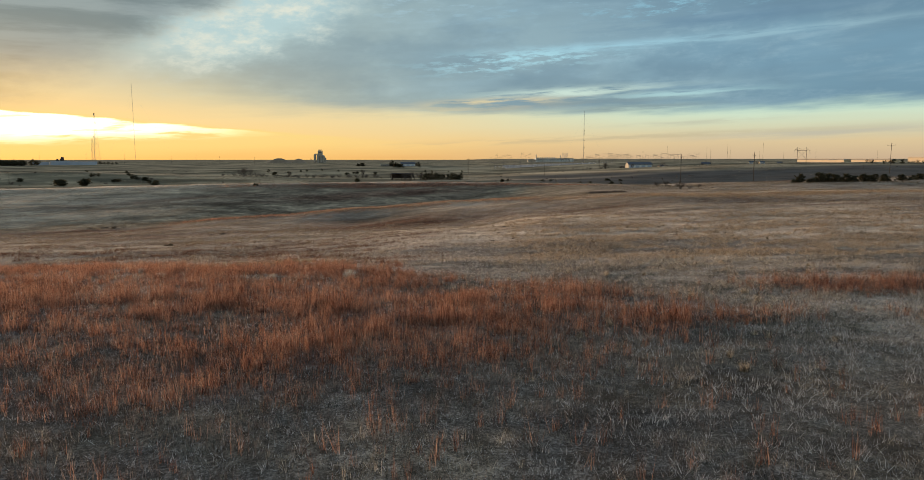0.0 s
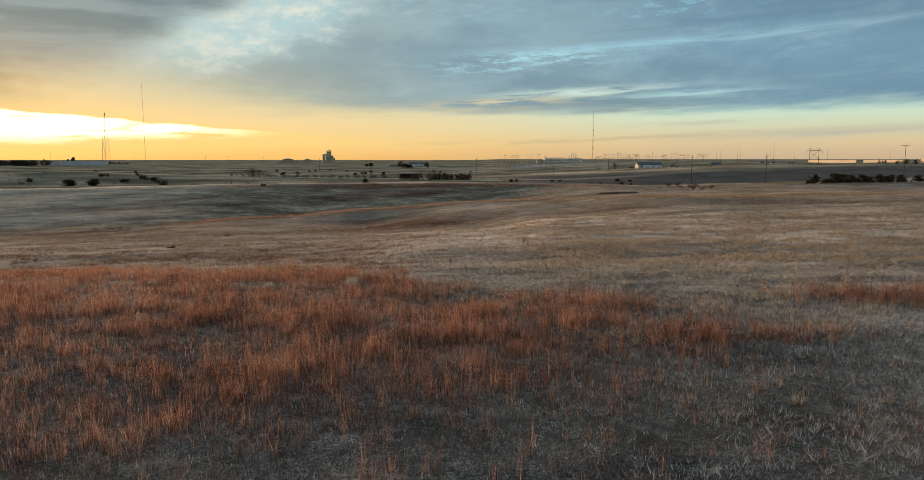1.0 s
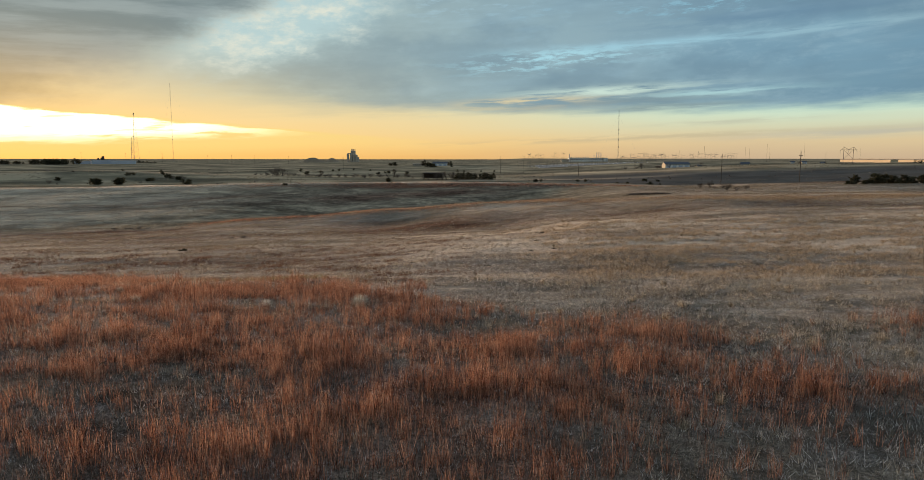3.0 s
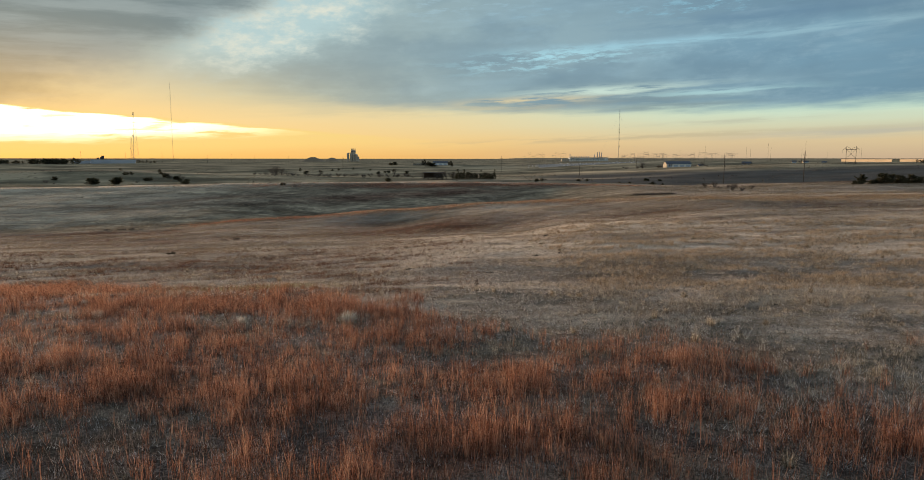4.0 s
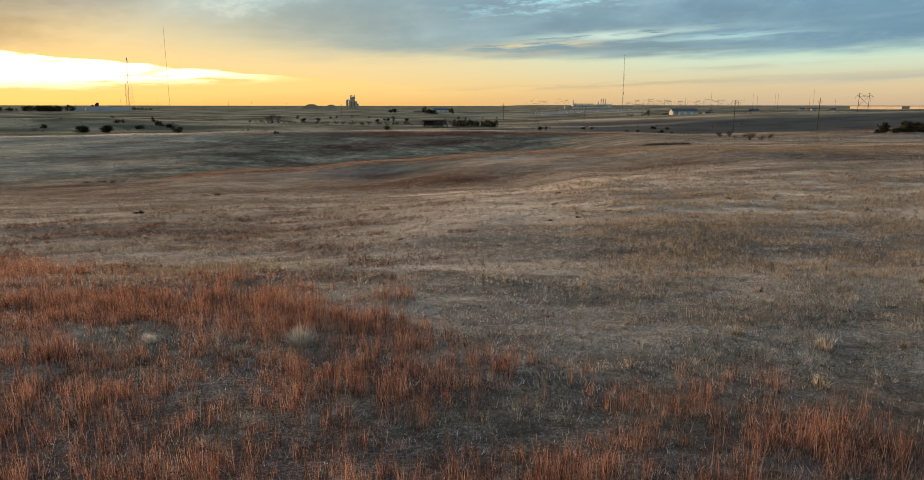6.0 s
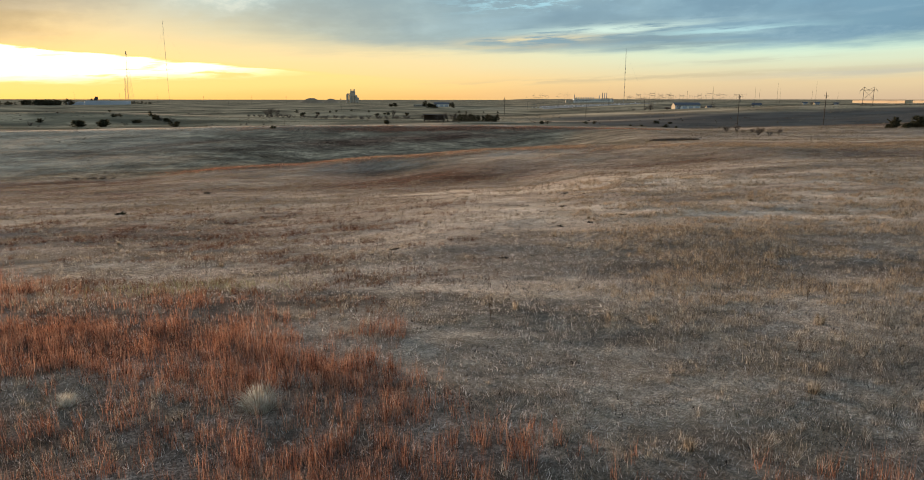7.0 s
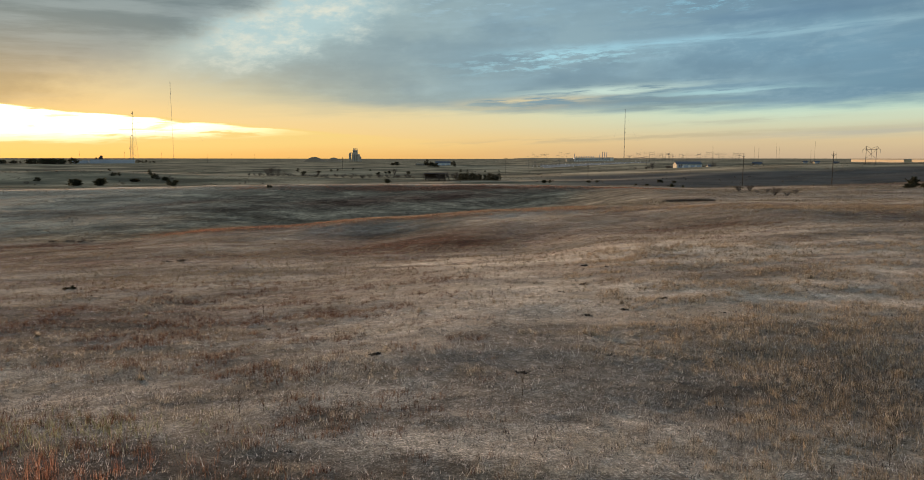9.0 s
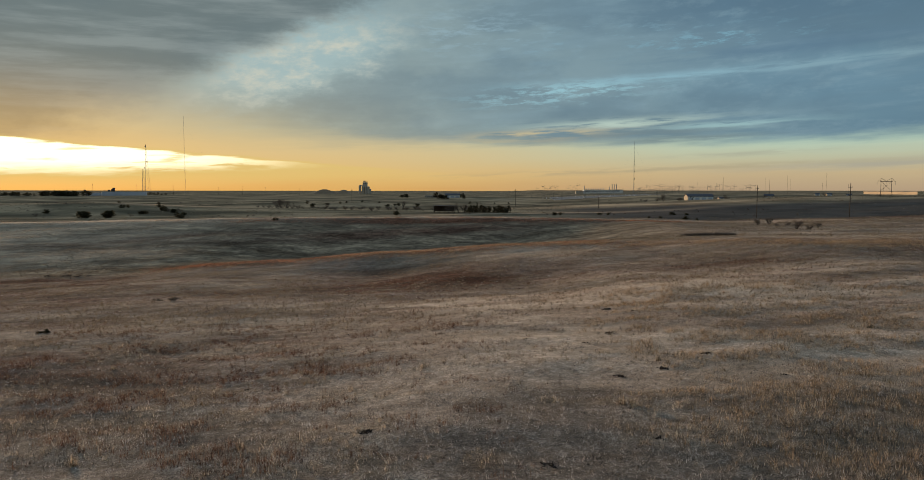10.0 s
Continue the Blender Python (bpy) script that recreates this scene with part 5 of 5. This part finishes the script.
cedars([(-130, 1214, 9), (-126, 1216, 11), (-120, 1212, 7), (-79, 1212, 8), (-83, 1216, 6)], "dark evergreen beside the farmhouse", "farmhouse trees", 6, 0.30)
cedars([(-112, 1120, 6.5), (-106, 1118, 7), (-101, 1122, 5.5), (-72, 1130, 5), (-180, 1210, 6), (-188, 1214, 5)], "broad dark evergreen in the yard before the farmhouse", "yard trees", 8, 0.6)
cedars([(0.178 * 292, 292, 1.3), (0.192 * 290, 290, 1.2), (0.224 * 291, 291, 1.6), (0.238 * 290, 290, 1.3), (0.10 * 296, 296, 1.0)], "small dark bush at the foot of the slope", "slope bushes", 7)


slope_bushes = []
for bx, by, n, k in ((-223, 370, 6, 3.6), (-209, 367, 4, 3.8), (-208, 399, 3, 2.2), (-238, 433, 3, 2.6), (-221, 446, 2, 2.2), (-209, 428, 3, 2.4), (-195, 412, 4, 2.4), (-182, 392, 3, 2.2), (-165, 361, 3, 2.2), (-267, 404, 3, 2.4), (-158, 563, 2, 2.8), (-154, 588, 2, 2.2), (-99, 576, 2, 2.2), (-95, 597, 3, 2.2), (-79, 602, 2, 2.6), (27, 411, 3, 2.0), (53, 416, 2, 1.6), (93, 415, 2, 1.8), (100, 416, 2, 1.6), (-62, 403, 2, 2.4)):
    slope_bushes += [(bx + rs.uniform(-2.6, 2.6), by + rs.uniform(-1.5, 1.5), k * rs.uniform(0.7, 1.1)) for _ in range(n)]
cedars(slope_bushes, "round dark juniper bush on the far grassy slope", "slope junipers", 9, 0.58, 34, 24)
ridge_bush = [(-74.6, 240, 1.0), (-73.9, 240.4, 0.8)]
cedars(ridge_bush, "small dark bush alone near the ridge top", "ridge bushes", 12, 0.6)


def shrubs(spots, label, group, seed, h=1.0, spread=0.9, stems=7, depth=3, name="bare_shrub", cat="shrub"):
    plant_row([bare_plant(name, seed * 10 + i, h, spread, stems, depth, cat) for i in range(2)], spots, label, cat, group, seed)


shrubs([(59.5, 203, 1.5), (62.3, 203.5, 1.8), (60.5, 194, 0.9), (62.2, 193, 1.1), (59.3, 181, 2.1), (61.0, 178.5, 1.4), (66.4, 187, 1.2)], "bare brown rounded shrub on the ridge", "ridge shrubs", 1, 1.25, 0.62, 13, 4)
shrubs([(30.2 + i * 0.26 + rs.uniform(-0.3, 0.3), 158 + rs.uniform(-1.3, 1.3), rs.uniform(0.8, 1.2)) for i in range(34)], "low dark wiry brush in a hollow", "hollow brush", 2, 1.0, 1.4, 14)
shrubs([(u * y, y, k) for u, y, k in ((-0.325, 520, 8.5), (-0.318, 524, 7.5), (-0.332, 530, 7.0), (-0.15, 480, 7), (-0.085, 432, 6), (-0.077, 430, 6.5), (-0.070, 436, 7), (-0.063, 434, 6), (-0.105, 440, 6), (-0.26, 500, 5), (0.215, 650, 7), (0.255, 690, 5), (0.30, 705, 7), (0.36, 880, 6))], "bare leafless tree in the draw", "bare trees", 3, 1.0, 0.38, 5, 5, "bare_tree", "tree")
creek = [(-0.36 + 0.24 * i / 39 + rs.uniform(-0.006, 0.006), 490 + rs.uniform(-25, 25), rs.uniform(2.2, 4.4)) for i in range(40)]
creek += [(-0.676, 380, 3.0), (-0.535, 380, 2.4), (-0.484, 420, 3.0), (-0.53, 520, 2.6), (-0.51, 540, 2.6), (-0.472, 425, 2.6), (-0.466, 420, 2.4)]
creek += [(0.19 + 0.26 * i / 39 + rs.uniform(-0.008, 0.008), 740 + rs.uniform(-50, 120), rs.uniform(2.5, 5.5)) for i in range(40)]
creek += [(0.44 + 0.26 * i / 29 + rs.uniform(-0.008, 0.008), 900 + rs.uniform(-90, 90), rs.uniform(3, 6)) for i in range(30)]
shrubs([(u * y, y, k) for u, y, k in creek], "grey leafless thicket bush along the draw", "thicket bushes", 4, 1.0, 0.75, 11, 3)


def loading_shed(x, y):
    t = thing("pole_shed", x, y, "dark open wooden pole shed beside bare trees", "shed", turn=4)
    for i in range(5):
        for d in (-2.5, 2.5):
            part("post", rod((-6 + i * 3, d, 0), (-6 + i * 3, d, 4.2), 0.16, 0.14), WOOD, t)
    part("roof", box((0, 0, 4.4), (13.4, 6.4, 0.35)), DARK, t)
    part("wall", box((0, 2.4, 2.6), (12.4, 0.2, 3.2)), WOOD, t)
    for k in range(3):
        part("rail", box((0, -2.6, 0.7 + 0.6 * k), (12.4, 0.08, 0.16)), WOOD, t)


loading_shed(-40, 441)
cedars([(-37.4, 84.4, 0.36), (-37.0, 84.0, 0.30), (-37.7, 84.1, 0.26)], "small grey-green bush on the falling slope", "field bushes", 13, 0.6)
shrubs([(-39 + rs.uniform(-1.4, 1.4), 105.6 + rs.uniform(-0.8, 0.8), rs.uniform(0.45, 0.8)) for _ in range(7)] + [(-80 + rs.uniform(-5, 5), 150 + rs.uniform(-2, 2), rs.uniform(0.7, 1.2)) for _ in range(9)], "low brown brush in the swale", "swale brush", 6, 1.0, 1.1, 12, 3)


# ---- small plants and droppings in the field ----
def weed(seed):
    g = random.Random(seed)
    t = new("weed_stalk")
    bm = bmesh.new()
    rod((0, 0, 0), (g.uniform(-0.08, 0.08), g.uniform(-0.08, 0.08), 1.0), 0.012, 0.005, 4, bm)
    part("stem", bm, WEED, t)
    v, f = [], []
    for i in range(16):
        z0 = g.uniform(0.4, 0.98)
        a = g.uniform(0, 6.283)
        ln = g.uniform(0.04, 0.15)
        p = Vector((0, 0, z0))
        e = p + Vector((math.cos(a) * ln, math.sin(a) * ln, ln * 0.9))
        s_ = Vector((-math.sin(a), math.cos(a), 0)) * 0.008
        o = len(v)
        v.extend([tuple(p - s_), tuple(p + s_), tuple(e + s_), tuple(e - s_)])
        f.append((o, o + 1, o + 2, o + 3))
    tagged(part_mesh("seed_head_mass", v, f, WEED, t), kind="stuff")
    return t


rs = random.Random(23)
spots = [(-0.8, 51.2, 0.8), (-9.2, 49.6, 0.8), (-8.6, 49.9, 0.5), (-15.6, 69.5, 0.9), (10.0, 46.2, 0.8), (5.2, 49.6, 0.7), (-1.2, 41.5, 0.95), (6.6, 38.6, 0.6), (7.2, 45.7, 0.7), (4.2, 39.0, 0.6), (-29, 93.8, 0.9), (-27, 97, 0.9), (-23, 97, 0.8), (9.5, 44.6, 0.7), (10.6, 45.6, 0.6)]
for i in range(34):
    y = rs.uniform(28, 88)
    spots.append((rs.uniform(-0.55, 0.62) * y, y, rs.uniform(0.3, 0.6)))
plant_row([weed(i) for i in range(4)], spots, "dry brown weed stalk standing above short grass", "weed", "weed stalks", 8)


def tuft(name, n, h, spread, mat, seed, lean=0.8):
    """A fountain of blades round one crown."""
    g = np.random.default_rng(seed)
    a = g.uniform(0, 2 * np.pi, n)
    r0 = g.uniform(0, 0.5, n) ** 0.7 * spread * 0.6
    out = g.uniform(0.15, 1.0, n) * spread * lean
    hh = h * g.uniform(0.35, 1.2, n) * (1 - 0.35 * out / spread)
    dx, dy = np.cos(a), np.sin(a)
    w = g.uniform(0.002, 0.0045, n)
    base = np.stack([dx * r0, dy * r0, np.zeros(n)], -1)
    mid = np.stack([dx * (r0 + out * 0.45), dy * (r0 + out * 0.45), hh * 0.72], -1)
    tip = np.stack([dx * (r0 + out), dy * (r0 + out), hh], -1)
    sd = np.stack([-dy * w, dx * w, np.zeros(n)], -1)
    v = np.stack([base - sd, base + sd, mid + sd * 0.8, mid - sd * 0.8, tip], 1).reshape(-1, 3)
    o = np.arange(n)[:, None] * 5
    f = np.concatenate([o + [0, 1, 2], o + [0, 2, 3], o + [3, 2, 4]], 1).reshape(-1, 3)
    me = poly_mesh(name, v, f)
    me.materials.append(mat)
    return new(name, me)


for x, y, k in ((-5.95, 34.8, 1.2), (-10.1, 34.9, 0.7), (-16.5, 36.0, 0.8), (-19.5, 40.0, 0.7)):
    ob = tuft("pale_bunchgrass", 900, 0.46, 0.52, PALE, int(x * -10))
    ob.matrix_world = pose(x, y, gz(x, y) - 0.04) @ Matrix.Diagonal((k, k, k, 1))
    tagged(ob, "pale straw bunchgrass fountain among red grass", "grass tuft", "pale tufts")
made = [tuft("straw_tuft", 240, 0.36, 0.24, TAN, 60 + i, 0.9) for i in range(3)]
spots = []
while len(spots) < 90:
    y = rs.uniform(17, 75)
    x = rs.uniform(-0.5, 0.66) * y
    if red_cover(x, y) < 0.2 and (x > 1 or rs.random() < 0.3):
        spots.append((x, y, rs.uniform(0.6, 1.3)))
plant_row(made, [p for p in spots], "straw-coloured grass tuft on grazed ground", "grass tuft", "straw tufts", 9)


def dropping(seed):
    """A low lumpy pile with an uneven edge."""
    bm = bmesh.new()
    bmesh.ops.create_icosphere(bm, subdivisions=4, radius=1.0)
    for v in bm.verts:
        n = noise.fractal(v.co * 2.6 + Vector((seed * 7.3, 0, 0)), 0.8, 2.0, 4)
        q = noise.noise(v.co * 6.0 + Vector((0, seed * 3.1, 0)))
        k = 1.0 + 0.55 * n + 0.22 * q
        v.co = Vector((v.co.x * 0.30 * k, v.co.y * 0.20 * k, max(v.co.z, -0.2) * 0.085 * k * (1 + q)))
    me = bpy.data.meshes.new("dung_pile")
    bm.to_mesh(me)
    bm.free()
    me.materials.append(DUNG)
    return new("dung_pile", me)


spots = [(-6.5, 57.0, 1.1), (-6.1, 57.3, 0.6), (-0.6, 54.0, 1.1), (2.8, 56.1, 1.0), (3.0, 64.3, 1.1), (3.5, 64.5, 0.7), (4.1, 74.9, 1.3), (7.7, 68.2, 1.1), (5.1, 65.5, 1.1), (5.4, 84.1, 1.3), (9.6, 63.8, 0.9), (10.8, 63.0, 0.7), (2.4, 72.2, 0.9), (6.9, 82.4, 1.0)]
for i in range(24):
    y = rs.uniform(38, 85)
    spots.append((rs.uniform(-0.3, 0.5) * y, y, rs.uniform(0.4, 0.8)))
plant_row([dropping(i) for i in range(3)], spots, "dark dry dung pile on the grazed grass", "dung", "dung piles", 10)
